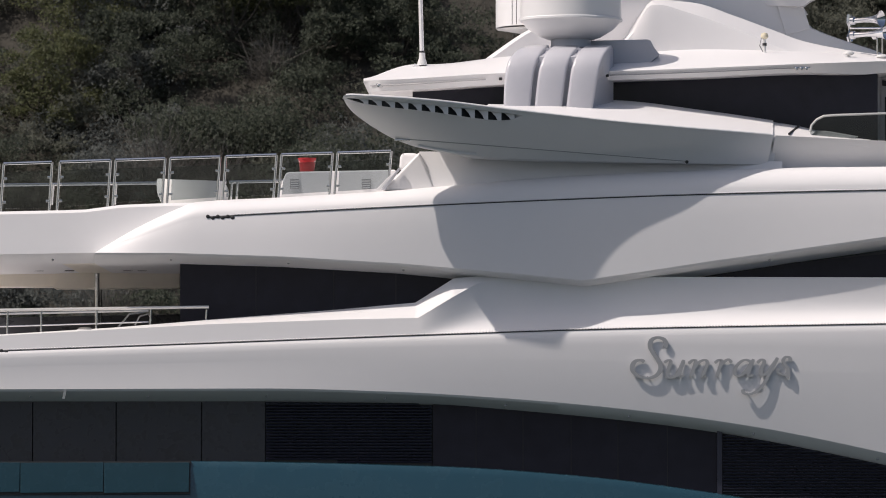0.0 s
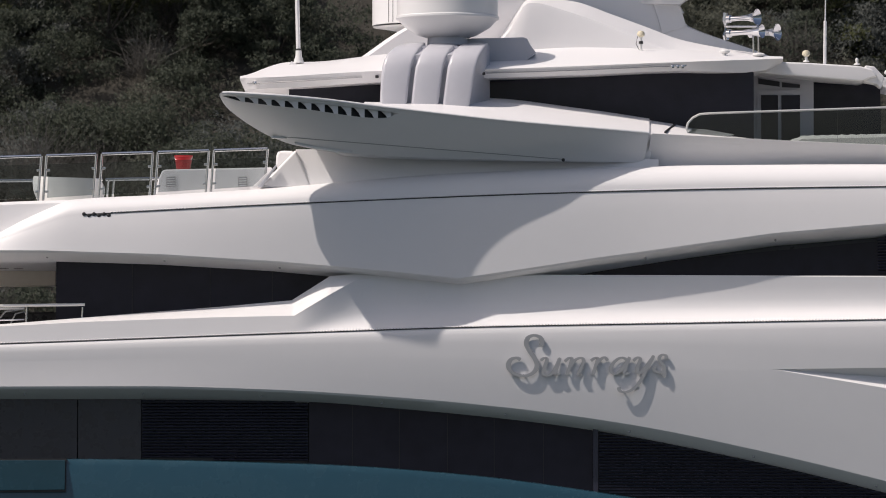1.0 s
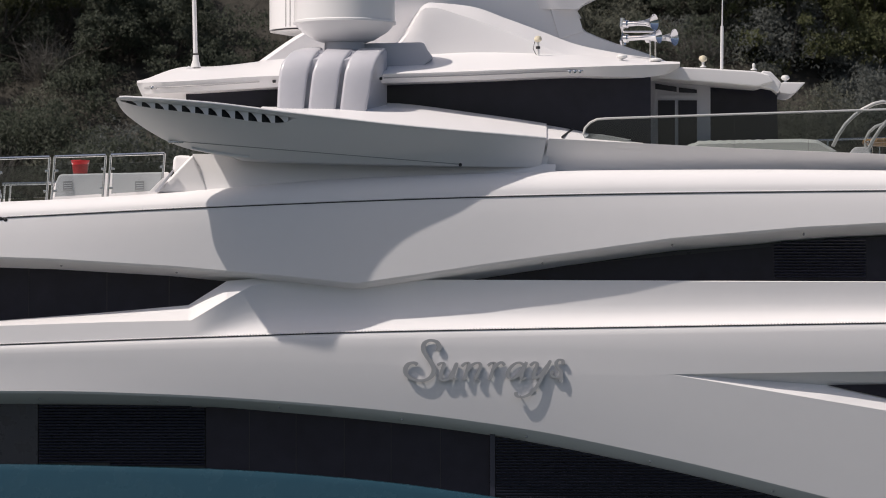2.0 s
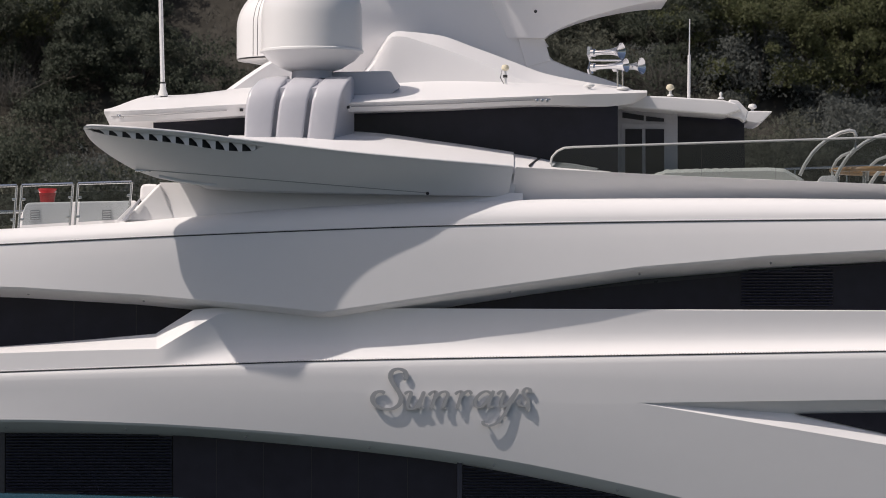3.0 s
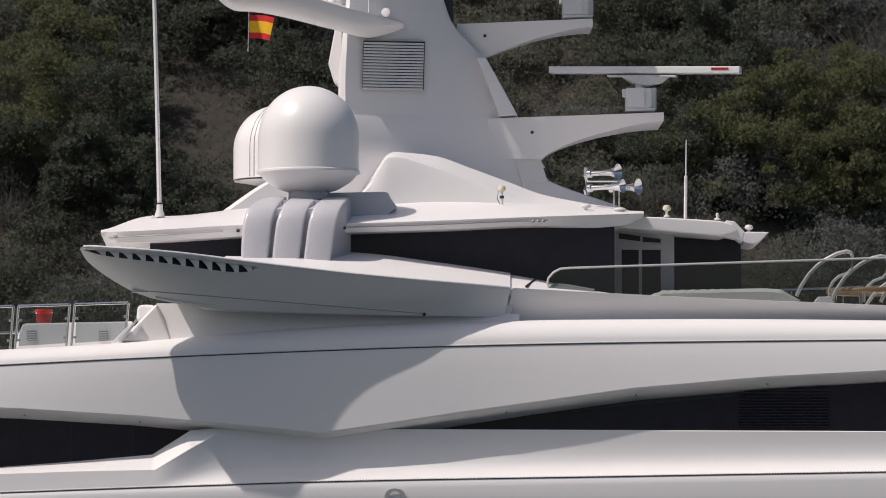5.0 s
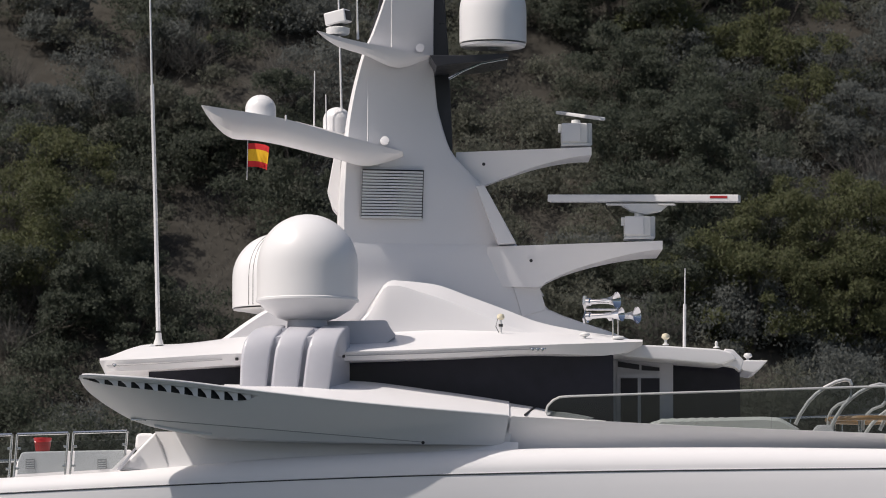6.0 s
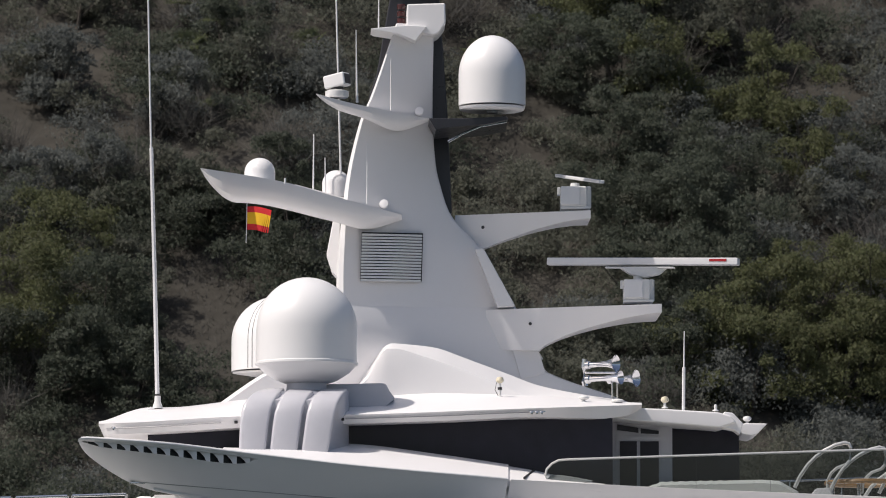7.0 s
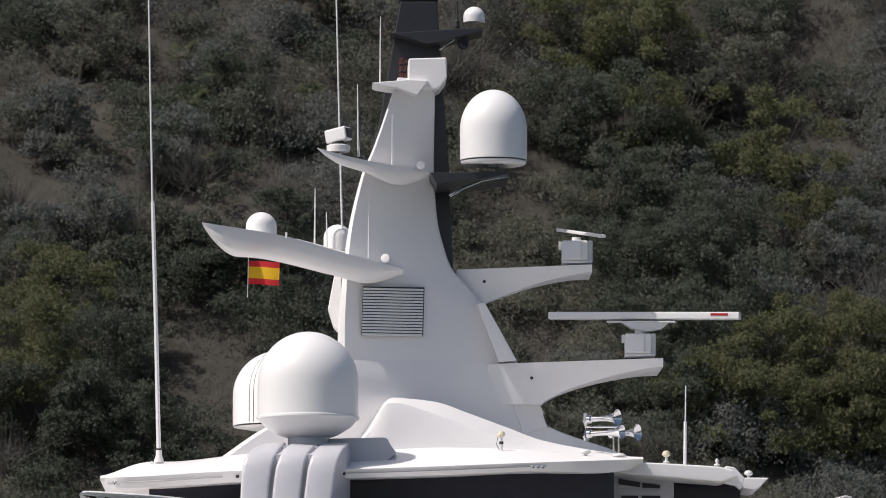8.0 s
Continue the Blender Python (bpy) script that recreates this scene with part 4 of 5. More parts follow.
# ---- the name in script letters ----
name_sign = thing("name_lettering", "brushed steel script lettering raised off the white band", "lettering", at(1200, 650, -0.05))
STROKES = {
    "S": [((333, 165), (340, 145), (327, 120), (295, 111), (266, 124), (258, 155), (275, 192), (300, 228), (313, 265), (296, 300), (255, 319), (205, 312), (172, 287), (166, 257), (182, 233), (210, 227), (228, 237))],
    "u": [((330, 240), (350, 228), (364, 236), (350, 280), (345, 306), (362, 318), (388, 308), (412, 270), (430, 228)), ((432, 226), (412, 285), (410, 312), (434, 306))],
    "n": [((455, 246), (475, 229), (492, 236), (468, 314)), ((482, 272), (510, 238), (540, 227), (553, 245), (535, 290), (530, 313), (548, 311))],
    "r": [((590, 242), (610, 228), (625, 236), (600, 314)), ((610, 272), (635, 240), (660, 224), (677, 241))],
    "a": [((782, 243), (755, 226), (725, 235), (698, 265), (694, 296), (715, 309), (745, 290), (778, 243)), ((790, 222), (766, 285), (766, 309), (790, 303))],
    "y": [((808, 242), (830, 225), (845, 236), (828, 280), (835, 306), (860, 290), (890, 250), (914, 218)), ((914, 214), (880, 280), (845, 345), (810, 385), (770, 403), (740, 397), (734, 378))],
    "s": [((979, 236), (976, 216), (956, 211), (942, 230), (955, 255), (969, 276), (958, 299), (935, 301), (917, 286), (926, 269)), ((969, 285), (968, 306), (960, 324))],
}


def ribbon(points, front, back, heavy=1.0):
    """A flat letter stroke, broad where it falls and thin where it rises."""
    P = [np.array((1062 + a * 0.3436, 560 + b * 0.3436)) for a, b in points]
    fine = []
    for i in range(len(P) - 1):
        p0, p1, p2, p3 = P[max(i - 1, 0)], P[i], P[i + 1], P[min(i + 2, len(P) - 1)]
        for t in np.linspace(0, 1, 6)[: 5 if i < len(P) - 2 else 6]:
            fine.append(0.5 * (2 * p1 + (p2 - p0) * t + (2 * p0 - 5 * p1 + 4 * p2 - p3) * t * t + (3 * p1 - p0 - 3 * p2 + p3) * t**3))
    bm = bmesh.new()
    rows = []
    for i, p in enumerate(fine):
        d = fine[min(i + 1, len(fine) - 1)] - fine[max(i - 1, 0)]
        d = d / (np.linalg.norm(d) + 1e-9)
        nrm = np.array((-d[1], d[0]))
        w = (1.8 + 1.7 * abs(d[1]) ** 1.5) * heavy
        if i in (0, len(fine) - 1):
            w *= 0.7
        a, b = p + nrm * w, p - nrm * w
        rows.append([bm.verts.new(at(*a, front)), bm.verts.new(at(*b, front)), bm.verts.new(at(*b, back)), bm.verts.new(at(*a, back))])
    for a, b in zip(rows, rows[1:]):
        for k in range(4):
            bm.faces.new((a[k], a[(k + 1) % 4], b[(k + 1) % 4], b[k]))
    bm.faces.new(rows[0])
    bm.faces.new(rows[-1][::-1])
    return bm


for ch, strokes in STROKES.items():
    part("letter", merge(*[ribbon(s, -0.026 - 0.002 * i, -0.004 - 0.002 * i, 1.3 if ch == "S" else 1.0) for i, s in enumerate(strokes)]), ALU, name_sign)
for X, Y in ((1146, 668), (1185, 668), (1225, 666), (1268, 666), (1305, 665), (1322, 697), (1385, 663), (1150, 602)):
    part("stand_off", turned([(0.012, 0), (0.012, 0.07)], at(X, Y, 0.05), 8, (0, -1, 0)), CHROME, name_sign)

# ---- railing of the aft upper deck ----
rail_line = curve_of([(-200, 295), (0, 289), (693, 267)], True)
sections = ((-92, -4), (4, 90), (104, 194), (203, 291), (300, 388.5), (398.5, 488.5), (497.5, 588), (597, 692))
for x0, x1 in sections:
    base = [(aft_top(x) if x < 350 else up_top(x)) + 1 for x in (x0, x1)]
    rail = thing("rail_section", "steel railing section with a smoked glass pane on the deck edge", "railing", at((x0 + x1) / 2, sum(base) / 2, 1.15), group="aft deck railing sections")
    a, b = at(x0, rail_line(x0), 1.15), at(x1, rail_line(x1), 1.15)
    part("top_rail", tube([a, b], 0.026, 8), CHROME, rail)
    for x, bs in ((x0, base[0]), (x1, base[1])):
        p, q = at(x, rail_line(x), 1.15), at(x - 5.5, bs + 2, 1.15)
        part("post", merge(tube([p, q], 0.024, 8), turned([(0.05, 0), (0.05, 0.02), (0.03, 0.03)], q - Vector((0, 0, 0.01)), 12)), CHROME, rail)
    mid = [rail_line(x0) + 15, rail_line(x1) + 15]
    pane = part("pane", prism([(x0 + 4, mid[0]), (x1 - 4, mid[1]), (x1 - 7, base[1] - 6), (x0 + 1, base[0] - 6)], 1.145, 1.157), PANE, rail)
    pane.visible_shadow = False
    for x, s in ((x0, 1), (x1, -1)):
        for k in (0.18, 0.82):
            Y = rail_line(x) + 15 + ((base[0] if s > 0 else base[1]) - 21 - rail_line(x)) * k
            part("clamp", box(*at(x + s * 4.5 - 4 * k, Y, 1.14), 0.06, 0.03, 0.045, 0.006), CHROME, rail)
far_rail = thing("far_railing", "thin steel railing on the far deck edge", "railing", at(200, 325, 9.0))
for X0, X1, Y0, Y1 in ((-100, 400, 328, 322), (405, 500, 322, 320)):
    part("rail_bar", tube([at(X0, Y0, 9), at(X1, Y1, 9)], 0.03, 7), CHROME, far_rail)
for X in (-20, 93, 205, 318, 410, 420):
    part("post", tube([at(X, 324, 9), at(X - 3, 362, 9)], 0.025, 7), CHROME, far_rail)

# covered tender cradle, deck box, bucket
def tarp_section(Y):
    k = (Y - 318) / 44
    pts = []
    for i in range(20):
        a = 2 * math.pi * i / 20
        w = 56 + 8 * math.sin(math.pi * min(1, k * 0.9 + 0.1)) + 2.0 * math.sin(5 * a + k * 4)
        X = 336 + 6 * k + w * math.copysign(abs(math.cos(a)) ** 0.7, math.cos(a))
        pts.append(at(X, Y + 2.5 * math.cos(a), 2.6 + 0.8 * math.sin(a)))
    return pts


cover = thing("covered_seat", "round deck seat under a white canvas cover", "covered seat", at(336, 360, 2.6))
part("canvas_cover", loft([318, 319.5, 323, 330, 340, 350, 362], tarp_section), CANVAS, cover, "", 50)
deck_box = thing("deck_box", "long white deck locker with two vent grilles", "locker", at(592, 350, 2.2))
part("body", prism([(494, 350), (497, 325), (505, 306), (512, 304), (700, 300), (706, 350)], 2.0, 3.2, 0.03), WHITE, deck_box)
for X in (521, 648):
    g = part("vent_grille", prism([(X - 8, 317), (X + 8, 316.5), (X + 8, 334), (X - 8, 334.5)], 1.985, 2.01), GREYTRIM, deck_box)
    for i in range(4):
        part("grille_bar", prism([(X - 7, 319.5 + 4 * i), (X + 7, 319 + 4 * i), (X + 7, 321 + 4 * i), (X - 7, 321.5 + 4 * i)], 1.975, 1.99), WHITE, g)
bucket = thing("bucket", "red plastic bucket standing on the deck locker", "bucket", at(543, 303, 2.5))
part("pail", turned([(0.125, 0), (0.13, 0.01), (0.158, 0.215), (0.168, 0.225), (0.168, 0.245), (0.15, 0.245), (0.118, 0.02), (0, 0.02)], at(543, 303.5, 2.5), 28), RED, bucket)
part("handle", tube([at(543, 303.5, 2.5) + Vector((0.165 * math.cos(a), -0.12 * math.sin(a), 0.23 - 0.10 * math.sin(a))) for a in np.linspace(0, math.pi, 11)], 0.006, 6), CHROME, bucket)
stair = thing("stair_rail", "short white boarding stair beside the fairing", "stair", at(690, 335, 1.4))
part("stringer", prism([(664, 336), (690, 310), (694, 312), (672, 336)], 0.93, 0.99, 0.006), WHITE, stair)
part("stringer", prism([(674, 336), (706, 296), (709, 298), (682, 336)], 0.9, 0.95, 0.006), SATIN, stair)

# ---- open aft deck below ----
pole = thing("deck_pole", "polished steel pole under the deck overhang", "pole", at(172, 560, 5.5))
part("shaft", tube([at(171, 470, 5.5), at(171, 575, 5.5)], 0.05, 14), CHROME, pole)
part("shaft", tube([at(176, 470, 6.2), at(176, 575, 6.2)], 0.035, 12), CHROME, pole)
low_rail = thing("aft_rail", "polished steel handrail along the aft deck edge", "railing", at(200, 575, 0.9))
part("hand_rail", tube([at(-300, 556, 0.68), at(0, 549, 0.68), at(369, 543.5, 0.68)], 0.028, 8), SATIN_STEEL, low_rail)
part("hand_rail", tube([at(-300, 563, 1.3), at(0, 555.5, 1.3), at(262, 550, 1.3)], 0.02, 8), SATIN_STEEL, low_rail)
part("lower_bar", tube([at(-300, 584, 0.68), at(0, 578, 0.68), at(262, 570, 0.68)], 0.014, 6), CHROME, low_rail)
for X in (-60, 12, 72, 170, 266, 365):
    part("post", tube([at(X, 548, 0.68), at(X - 1, low_top(X) + 2, 0.68)], 0.018, 7), CHROME, low_rail)
part("step_bar", tube([at(205, 583, 1.6), at(228, 556, 1.6), at(262, 551, 1.6)], 0.016, 7), CHROME, low_rail)
part("step_bar", tube([at(238, 576, 1.8), at(246, 560, 1.8), at(262, 556, 1.8), at(268, 568, 1.8)], 0.014, 7), CHROME, low_rail)
cleat = thing("deck_light", "flat round chrome deck fitting on the rail top", "deck fitting", at(149, 586, 0.6))
part("body", turned([(0.13, 0), (0.14, 0.02), (0.10, 0.05), (0.0, 0.06)], at(149, 585, 0.45), 24), CHROME, cleat)
bar_unit = thing("bar_unit", "dark sideboard at the far side of the aft deck", "sideboard", at(120, 600, 11))
part("body", prism([(-250, 566), (330, 556), (330, 620), (-250, 625)], 10.6, 11.2, 0.02), PANEL_DARK, bar_unit)

# ---- wheelhouse details ----
# door frame in the same grey, again for the visor's shade
door = part("side_door", prism([(1560, 163), (1640, 163), (1640, 268), (1560, 268)], 4.17, 4.25), SATIN, yacht, "glazed double door, its frame coloured grey for the visor's shade")
for a, b in ((1567, 1597), (1603, 1636)):
    part("door_pane", prism([(a, 172), (b, 172), (b, 262), (a, 262)], 4.14, 4.2), GLASS_DARK, door)
part("transom_pane", prism([(1562, 142), (1600, 148), (1600, 157), (1562, 152)], 4.17, 4.25), GLASS_DARK, door)
part("transom_pane", prism([(1604, 149), (1636, 153), (1636, 159), (1604, 158)], 4.17, 4.25), GLASS_DARK, door)
for a, b in ((656, 860), (1080, 1430)):
    part("roof_seam", line_along(lambda x: roof_edge(x) * 0.45 + roof_low(x) * 0.55 - 1.5, a, b, lambda x: roof_y(x) + 0.03, 20, 0.01), GREYTRIM, yacht)
for X in (886, 1075):
    part("roof_latch", box(*at(X, roof_edge(X) * 0.5 + roof_low(X) * 0.5, roof_y(X) + 0.05), 0.06, 0.05, 0.05, 0.01), RUBBER, yacht)
for X in (668, 1408):
    bms = [box(*at(X + 12, roof_edge(X + 12) * 0.6 + roof_low(X + 12) * 0.4, roof_y(X) + 0.0), 0.3, 0.05, 0.03, 0.008)]
    bms += [turned([(0.03, 0), (0.03, 0.05)], at(X + 2 + 9 * i, roof_edge(X) * 0.55 + roof_low(X) * 0.45 + 1, roof_y(X) - 0.02), 10, (0, -1, 0)) for i in range(3)]
    part("roof_hinge", merge(*bms), CHROME, yacht)
part("wing_seam", tube([wing_face(X, 243.5 + (X - 690) * 0.0805) for X in stations(702, 1215, 20)], 0.009, 6), GREYTRIM, wing)
part("wing_drain", turned([(0.03, 0), (0.03, 0.05)], wing_face(1216, 286, -0.02), 10, (0, -1, -0.3)), RUBBER, wing)
part("wing_fitting", box(*wing_face(712, 247, 0.01), 0.28, 0.05, 0.04, 0.01), CHROME, wing)
# white bead added for the bright strip of bounced light on the lower lip
part("wing_lit_lip", tube([wing_face(X, wing_low(X) - 4) for X in stations(740, 842, 15)], 0.03, 8), WHITE, wing)

# ---- aerials ----
def aerial(points, y, r0, r1, label, base=True):
    foot = at(*points[0], y)
    w = thing("whip_aerial", label, "aerial", foot, group="whip aerials")
    part("rod", tube([at(a, b, y) for a, b in points], r0, 7, r1), RADOME, w)
    if base:
        part("mount", turned([(r0 * 2.3, -0.03), (r0 * 2.0, 0.03), (r0 * 1.4, 0.10), (r0 * 1.3, 0.2)], foot, 12), PALEBOX, w)
    return w


big = aerial([(747, 112), (741, -120), (734, -348), (733, -350)], 4.5, 0.042, 0.034, "tall white whip aerial on the wheelhouse roof")
part("upper_rod", tube([at(733.5, -348, 4.5), at(729, -540, 4.5), at(724, -760, 4.5), at(722, -980, 4.5)], 0.022, 6, 0.014), RADOME, big)
part("collar", turned([(0.05, 0), (0.05, 0.16)], at(747, 105, 4.5), 12), RUBBER, big)
aerial([(1071, -305), (1065, -520), (1060, -720), (1058, -900)], 9.0, 0.022, 0.012, "long thin white aerial on the far spreader", False)
aerial([(1022, -270), (1023, -375)], 8.8, 0.018, 0.010, "short thin white aerial on the far spreader", False)
aerial([(1044, -268), (1043, -333)], 8.8, 0.016, 0.010, "short thin white aerial on the far spreader", False)
aerial([(1138, -566), (1139, -684)], 6.8, 0.014, 0.008, "thin dark aerial on the lamp bracket", False)
aerial([(1100, -432), (1099, -470), (1098, -562)], 5.6, 0.026, 0.008, "thin aerial with a thick foot on the small spreader", False)
aerial([(1118, -250), (1118, -362)], 5.7, 0.014, 0.006, "thin aerial on the large spreader", False)
aerial([(1160, -418), (1160, -512)], 6.2, 0.014, 0.006, "thin aerial on the small spreader", False)
aerial([(1680, 116), (1681, 40)], 4.2, 0.03, 0.03, "white aerial on the visor", False)
aerial([(1681, 45), (1682, -24)], 4.2, 0.014, 0.010, "thin aerial tip on the visor", False)
aerial([(972, -286), (972, -296)], 4.4, 0.02, 0.02, "short stub aerial on the large spreader", False)


def mushroom(X, Y, y, stalk, r, cap, mat, label):
    foot = at(X, Y, y)
    g = thing("mushroom_antenna", label, "antenna", foot, group="mushroom antennas")
    part("stalk", turned([(0.06, 0), (0.055, 0.02), (0.025, 0.03), (0.025, stalk)], foot, 14), PALEBOX, g)
    if stalk > 0.2:
        part("collar", turned([(0.04, stalk * 0.5), (0.04, stalk * 0.68)], foot, 12), RUBBER, g)
        part("cable", tube([foot + Vector((-0.03, -0.02, 0.02)), foot + Vector((-0.09, -0.02, stalk * 0.5)), foot + Vector((-0.06, -0.02, stalk))], 0.007, 5), RUBBER, g)
    part("cap", turned([(r * 0.5, stalk - 0.01), (r, stalk + cap * 0.2), (r, stalk + cap * 0.5), (r * 0.75, stalk + cap * 0.85), (0, stalk + cap)], foot, 20), mat, g)


mushroom(1354, 94, 3.7, 0.27, 0.07, 0.11, AMBER, "ivory mushroom antenna on a thin stalk")
mushroom(1503, 103, 3.4, 0.06, 0.10, 0.07, PALEBOX, "low white mushroom antenna on the roof")
mushroom(1563, 107, 3.6, 0.04, 0.12, 0.07, PALEBOX, "flat white mushroom antenna on the roof")
mushroom(1647, 113, 4.0, 0.11, 0.075, 0.11, AMBER, "ivory ball-shaped antenna on the visor")
mushroom(1793, 142, 5.2, 0.07, 0.08, 0.09, PALEBOX, "white mushroom antenna on the visor nose")
mushroom(1737, 118, 4.2, 0.05, 0.03, 0.08, PALEBOX, "small white peg on the visor")

# ---- horns ----
horns = thing("signal_horns", "three chrome trumpet horns on the roof", "horn", at(1530, 95, 5.2))
for X0, X1, Y, y, r in ((1506, 1560, 37, 5.2, 0.15), (1506, 1568, 62.5, 5.0, 0.12), (1545, 1596, 63, 5.6, 0.15)):
    L = (X1 - X0) / 100 * 1.2
    part("trumpet", turned([(0.05, 0), (0.075, 0.02), (0.075, 0.09), (0.05, 0.11), (0.045, L * 0.45), (0.06, L * 0.72), (0.09, L * 0.88), (r, L), (r + 0.008, L + 0.005), (r - 0.01, L - 0.01), (0.05, L * 0.8), (0.0, L * 0.75)], at(X0, Y, y), 28, (1, -0.62, 0.02)), HORN_CHROME, horns)
part("manifold", tube([at(1505, 26, 5.3), at(1504, 40, 5.3), at(1504, 66, 5.3), at(1506, 74, 5.3)], 0.055, 12), HORN_CHROME, horns)
for X in (1553, 1562):
    part("mount_post", tube([at(X, 62, 5.3), at(X + 1, 100, 5.3)], 0.016, 8), HORN_CHROME, horns)
part("crossbar", tube([at(1505, 50, 5.3), at(1562, 50, 5.3)], 0.018, 8), HORN_CHROME, horns)

# ---- radars ----
def scanner(X, Y, y, label):
    foot = at(X, Y, y)
    r = thing("radar_scanner", label, "radar", foot)
    part("foot_plate", box(foot.x, foot.y, foot.z + 0.02, 0.56, 0.4, 0.05, 0.01), PALEBOX, r)
    part("gearbox", box(foot.x - 0.03, foot.y, foot.z + 0.235, 0.50, 0.42, 0.38, 0.03), PALEBOX, r)
    part("front_cover", box(foot.x - 0.10, foot.y - 0.22, foot.z + 0.24, 0.36, 0.03, 0.33, 0.012), RADOME, r)
    part("side_ribs", merge(*[box(foot.x + 0.25 + 0.025 * (i % 2), foot.y - 0.12 + 0.08 * i, foot.z + 0.23, 0.06, 0.03, 0.40, 0.006) for i in range(4)]), PALEBOX, r)
    part("side_latch", box(foot.x - 0.31, foot.y - 0.1, foot.z + 0.33, 0.06, 0.12, 0.15, 0.01), PALEBOX, r)
    return r, foot


r1, f1 = scanner(1600, -75, 6.75, "long white radar scanner bar on a pale gearbox")
part("bar_saddle", prism([(1566, -139), (1656, -140), (1640, -126), (1612, -120), (1586, -126)], 6.63, 6.88, 0.008), PALEBOX, r1)
part("saddle_post", turned([(0.09, 0.42), (0.09, 0.52)], f1, 16), PALEBOX, r1)
barm = pose(0, 0, 0, 0, 1.2, -14)
bar_mid = at(1609, -148, 6.75)
bar = part("scanner_bar", box(bar_mid.x, bar_mid.y, bar_mid.z, 3.66, 0.24, 0.135, 0.015, barm), RADOME, r1)
inv = Matrix.Translation(bar_mid) @ barm
bm = box(0, 0, 0, 0.33, 0.01, 0.045)
bm.transform(inv @ Matrix.Translation((1.45, -0.122, 0.02)))
part("maker_mark", bm, RED, bar, "small red marking bar")
bm = merge(*[box(x, -0.02, -0.115, 0.32, 0.16, 0.03, 0.008) for x in (-0.55, 0.0, 0.45)])
bm.transform(inv)
part("bar_bracket", bm, PALEBOX, bar)
r2, f2 = scanner(1488, -241, 7.05, "short white radar scanner bar seen nearly end-on")
part("saddle_post", turned([(0.10, 0.40), (0.08, 0.50)], f2, 16), PALEBOX, r2)
bar2_mid = at(1496, -296, 7.05)
part("scanner_bar", box(bar2_mid.x, bar2_mid.y, bar2_mid.z, 1.9, 0.12, 0.06, 0.012, pose(0, 0, 0, 0, 9, -66)), RADOME, r2)

# ---- mast fittings ----
camera_head = thing("thermal_camera", "white thermal camera head on the small spreader", "camera unit", at(1064, -440, 5.4))
foot = at(1064, -440, 5.4)
part("base", turned([(0.20, 0), (0.22, 0.03), (0.22, 0.12), (0.17, 0.14)], foot, 24), PALEBOX, camera_head)
part("yoke", turned([(0.12, 0.13), (0.12, 0.20)], foot, 16), RUBBER, camera_head)
turn = pose(0, 0, 0, 0, -10, -28)
part("head", box(foot.x, foot.y, foot.z + 0.315, 0.44, 0.28, 0.25, 0.03, turn), RADOME, camera_head)
front = foot + Vector((0, 0, 0.315)) + turn @ Vector((0.215, 0, 0.0))
part("lens_hood", box(*front, 0.03, 0.22, 0.19, 0.012, turn), RUBBER, camera_head)
stack = thing("signal_lamp", "dark red stacked signal lamp on the bracket", "lamp", at(1179, -571, 6.4))
for i in range(3):
    part("lens", turned([(0.075, 0.02 + i * 0.135), (0.085, 0.03 + i * 0.135), (0.085, 0.11 + i * 0.135), (0.07, 0.125 + i * 0.135)], at(1179, -571, 6.4), 20), LAMPRED, stack)
    part("ring", turned([(0.06, -0.005 + i * 0.135), (0.06, 0.022 + i * 0.135)], at(1179, -571, 6.4), 16), RUBBER, stack)
ptz = thing("dome_camera", "dark hanging dome camera under the black platform", "camera unit", at(1286, -650, 6.9))
part("housing", turned([(0.05, -0.02), (0.10, -0.06), (0.105, -0.14), (0.11, -0.16)][::-1], at(1286, -652, 6.9), 24), RUBBER, ptz)
part("bubble", turned([(r, -0.16 - z) for r, z in arc(0.105, 0, 0.13, 6)], at(1286, -652, 6.9), 24), GLASS_DARK, ptz)
part("stay", tube([at(1244, -625, 6.9), at(1278, -648, 6.9)], 0.02, 8), CHROME, mast)
part("dome_bracket", tube([at(1262, -362, 5.7), at(1286, -376, 5.7), at(1320, -390, 5.7), at(1366, -398, 5.7)], 0.03, 8, 0.02), CHROME, mast)
part("navigation_light", turned([(0.05, 0), (0.05, 0.12), (0.03, 0.14)], at(1275, -665, 6.7), 12), RUBBER, mast)
part("light_stick", tube([at(1276, -664, 7.2), at(1275, -712, 7.2)], 0.028, 8), RUBBER, mast)
for X, Y, y, r in ((1324, -209, 7.15, 0.032), (1408, -37, 7.0, 0.032)):
    part("bolt", turned([(r, 0), (r * 0.9, 0.02)], at(X, Y, y), 14, (0, -1, 0)), RUBBER, mast)
for X, Y, y in ((1211, -416, 6.56), (1148, -250, 6.44)):
    part("fitting", turned([(0.09, 0), (0.08, 0.04), (0.0, 0.06)], at(X, Y, y), 18, (0, -1, 0.3)), WHITE, mast)

# ---- forward sun deck ----
screen = thing("windscreen", "low smoked glass windscreen with a steel top rail", "windscreen", at(1700, 250, 1.5))
rail_pts = [(1434, 234), (1437, 222), (1446, 212), (1458, 206), (1475, 204.5)] + [(X, 204.5 - (X - 1475) * 0.0335) for X in (1600, 1750, 1900, 2030, 2200, 2330)]
part("top_rail", tube([at(a, b, 1.5) for a, b in rail_pts], 0.022, 8), SATIN_STEEL, screen)
pane = part("pane", prism(rail_pts + [(2330, 284), (1900, 266), (1600, 252), (1436, 240)], 1.495, 1.507), PANE, screen)
pane.visible_shadow = False
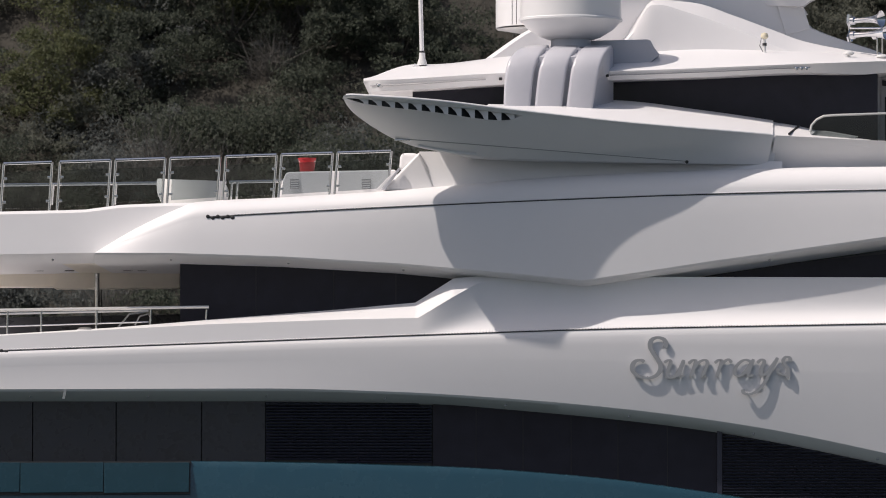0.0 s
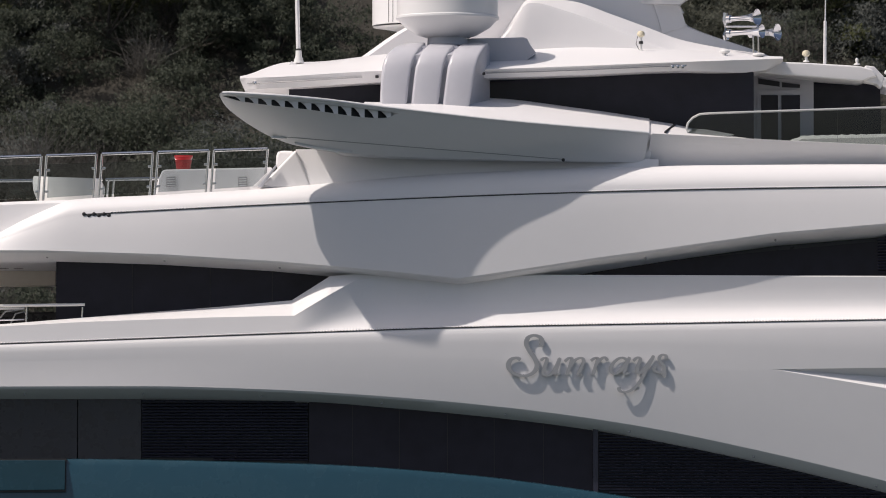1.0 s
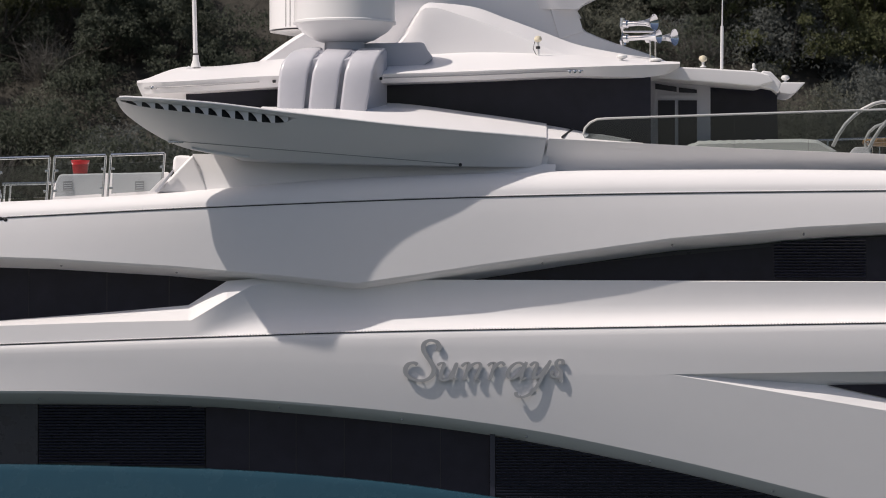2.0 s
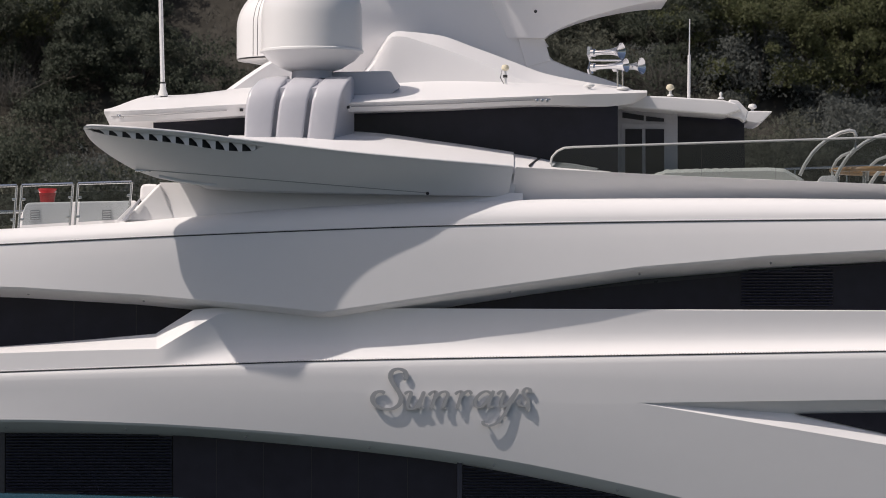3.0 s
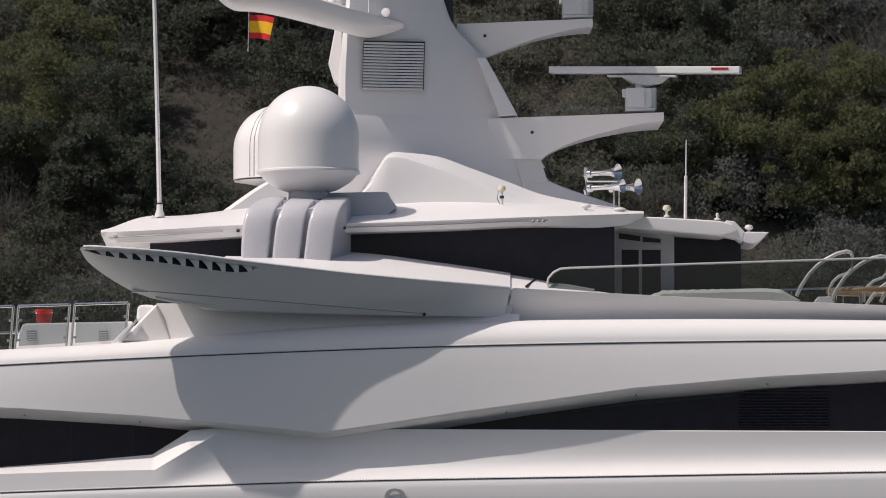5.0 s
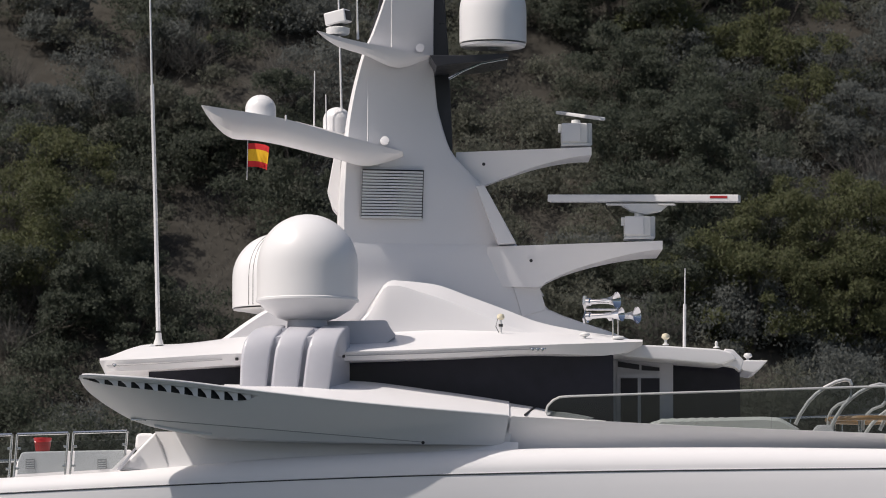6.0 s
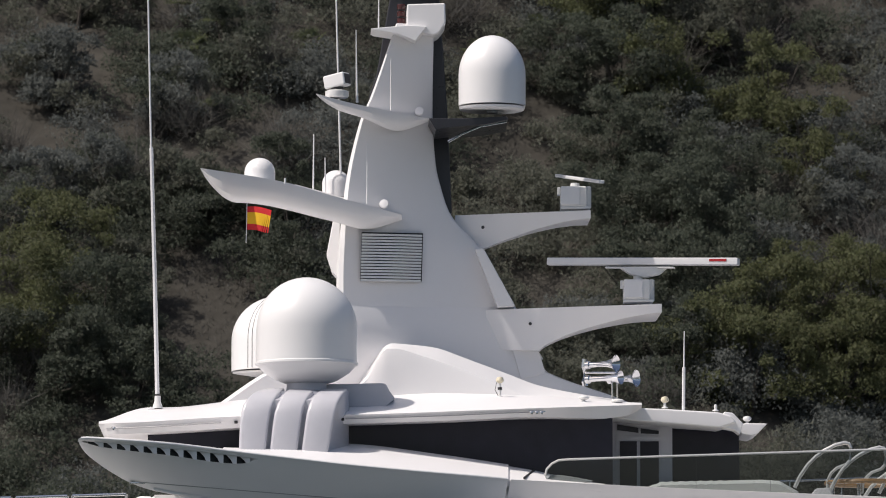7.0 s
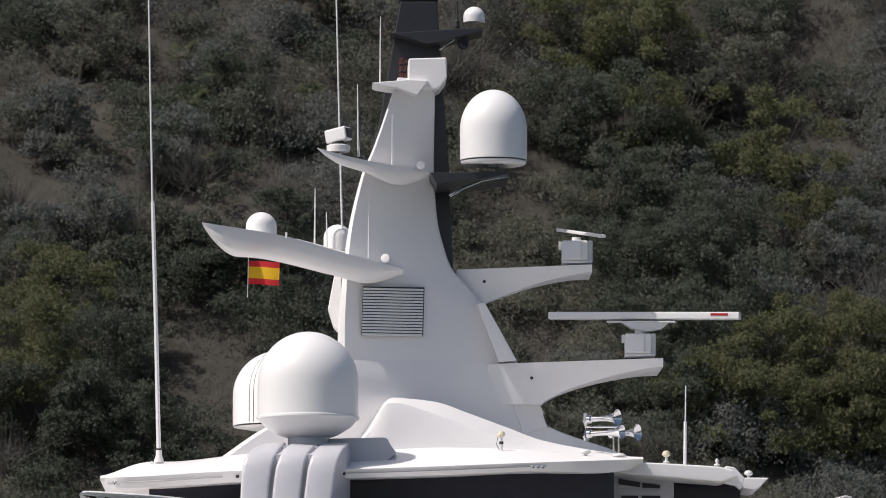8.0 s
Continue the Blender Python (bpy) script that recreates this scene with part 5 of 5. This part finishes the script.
for X in (1702, 1834, 1965):
    part("joint", prism([(X, 204), (X + 0.4, 204), (X + 0.4, 265), (X, 265)], 1.490, 1.494), RUBBER, screen)
part("sill", prism([(1436, 240), (1446, 231), (1470, 233), (1520, 242), (1500, 246)], 1.52, 1.7, 0.01), PALEBOX, screen)


def pad_section(X):
    t = pad_top(X) + (0.5 * math.sin(X * 0.9) + 0.3 * math.sin(X * 0.37)) * (X < 1760)
    return [at(X, 270, 2.3), at(X, t + 6, 2.3), at(X, t + 1, 2.45), at(X, t, 2.7), at(X, t, 4.0), at(X, 270, 4.1)]


pad_top = curve_of([(1618, 252), (1640, 244), (1700, 242.5), (1820, 240), (1850, 242), (1885, 262)], True)
lounger = thing("sun_pad", "sun pad under a pale pleated cover on the deck", "sun pad", at(1750, 268, 3))
part("cover", loft(stations(1619, 1884, 5), pad_section), CUSHION, lounger, "", 60)
for dx, dy, yy in ((0, 0, 2.0), (62, 8, 2.0), (112, 40, 2.3), (150, 10, 2.2)):
    hoop = thing("grab_hoop", "curved polished steel grab hoop on the sun deck", "handrail", at(1890 + dx, 262 + dy, yy), group="grab hoops")
    pts = ((1877, 254), (1886, 235), (1900, 214), (1914, 200), (1930, 188), (1950, 178), (1966, 174), (1974, 176), (1977, 183), (1976, 205), (1970, 212))
    part("hoop", tube([at(a + dx, b + dy, yy) for a, b in pts], 0.035, 10), SATIN_STEEL, hoop)
    part("return_bar", tube([at(a + dx, b + dy, yy + 0.5) for a, b in ((1970, 212), (1952, 219), (1942, 228), (1936, 240), (1935, 256))], 0.028, 9), SATIN_STEEL, hoop)
deck_rail = thing("deck_rail", "thin steel rail on the far side of the sun deck", "railing", at(1900, 242, 5))
part("bar", tube([at(1850, 243, 5), at(1965, 238.5, 5), at(2200, 230, 5)], 0.02, 7), CHROME, deck_rail)
for X in (1868, 1960, 2060):
    part("post", tube([at(X, 242 - (X - 1868) * 0.037, 5), at(X, 275, 5)], 0.018, 7), CHROME, deck_rail)
table = thing("ring_table", "varnished teak ring table on chrome legs", "table", at(2000, 268, 2.6))
c = at(2004, 246, 2.7)
part("ring", merge(*[tube([c + Vector((0.72 * math.cos(a), 0.72 * math.sin(a), 0)) for a in np.linspace(0, 2 * math.pi, 41)], 0.045, 8)]), TEAK, table)
for X in (1945, 1992, 2060):
    part("leg", turned([(0.04, 0), (0.04, 0.25), (0.09, 0.27), (0.09, 0.29)], at(X, 272, 2.4), 14), CHROME, table)
step = thing("deck_step", "small white deck step beside the sun pad", "step", at(1925, 266, 2.2))
part("body", prism([(1906, 268), (1916, 255), (1938, 254), (1946, 268)], 1.9, 2.3, 0.015), WHITE, step)

# ---- courtesy flag ----
flag = thing("flag", "small red and yellow flag hanging from the spreader", "flag", at(904.5, -252, 3.95))
part("halyard", tube([at(904.5, -252, 3.95), at(904, -225, 3.95), at(903, -180, 3.95)], 0.008, 6), RADOME, flag)
FLAG_STRIPS, STRIP_W, FLAG_H = 16, 0.036, 0.43


def flag_strip():
    bm = bmesh.new()
    zs = (0, -FLAG_H * 0.25, -FLAG_H * 0.75, -FLAG_H)
    for k in range(3):
        for y in (-0.003, 0.003):
            v = [bm.verts.new((x, y, z)) for x, z in ((0, zs[k]), (STRIP_W + 0.004, zs[k]), (STRIP_W + 0.004, zs[k + 1]), (0, zs[k + 1]))]
            f = bm.faces.new(v)
            f.material_index = 1 if k == 1 else 0
    return bm


strips = []
me = None
for i in range(FLAG_STRIPS):
    if me is None:
        ob = part("flag_strip", flag_strip(), [FLAGRED, FLAGYEL], None)
        me = ob.data
        ob.parent = flag
    else:
        ob = new("flag_strip", me)
        ob.parent = flag
    strips.append(ob)


def motions():
    """The flag flutters: its strips turn about their hoist edges, one after the other."""
    spread = curve_of([(0, 0.7), (1, 0.85), (2, 0.6), (3, 0.8), (4, 0.65), (4.6, 0.7), (4.8, 0.75), (5.0, 0.8), (5.2, 0.6), (5.7, 0.75), (6.3, 0.6), (6.4, 0.8), (6.5, 0.98), (6.6, 0.7), (6.7, 0.66), (6.9, 0.92),
                       (7.0, 0.7), (7.2, 0.7), (7.3, 0.7), (7.4, 0.55), (7.6, 0.35), (7.7, 0.58), (7.8, 0.6), (7.9, 0.68), (8.0, 0.98)])
    times = [round(0.1 * k, 2) for k in range(81)]
    rows = [[] for _ in strips]
    for t in times:
        w = spread(t)
        lean = math.degrees(math.acos(w))
        p = Vector((0.006, 0, -0.07))
        for i in range(FLAG_STRIPS):
            u = i / FLAG_STRIPS
            turn = -lean * (0.75 + 0.3 * u) + (10 + 50 * (1 - w)) * u * math.sin(t * 8.0 - u * 6.5)
            drop = (2 + 46 * (1 - w) * u) + 7 * math.sin(t * 6.0 - u * 4.5) * u
            m = pose(*p, 0, drop, turn)
            rows[i].append((t, m))
            p = m @ Vector((STRIP_W, 0, 0))
    for ob, r in zip(strips, rows):
        walk(ob, r)


motions()
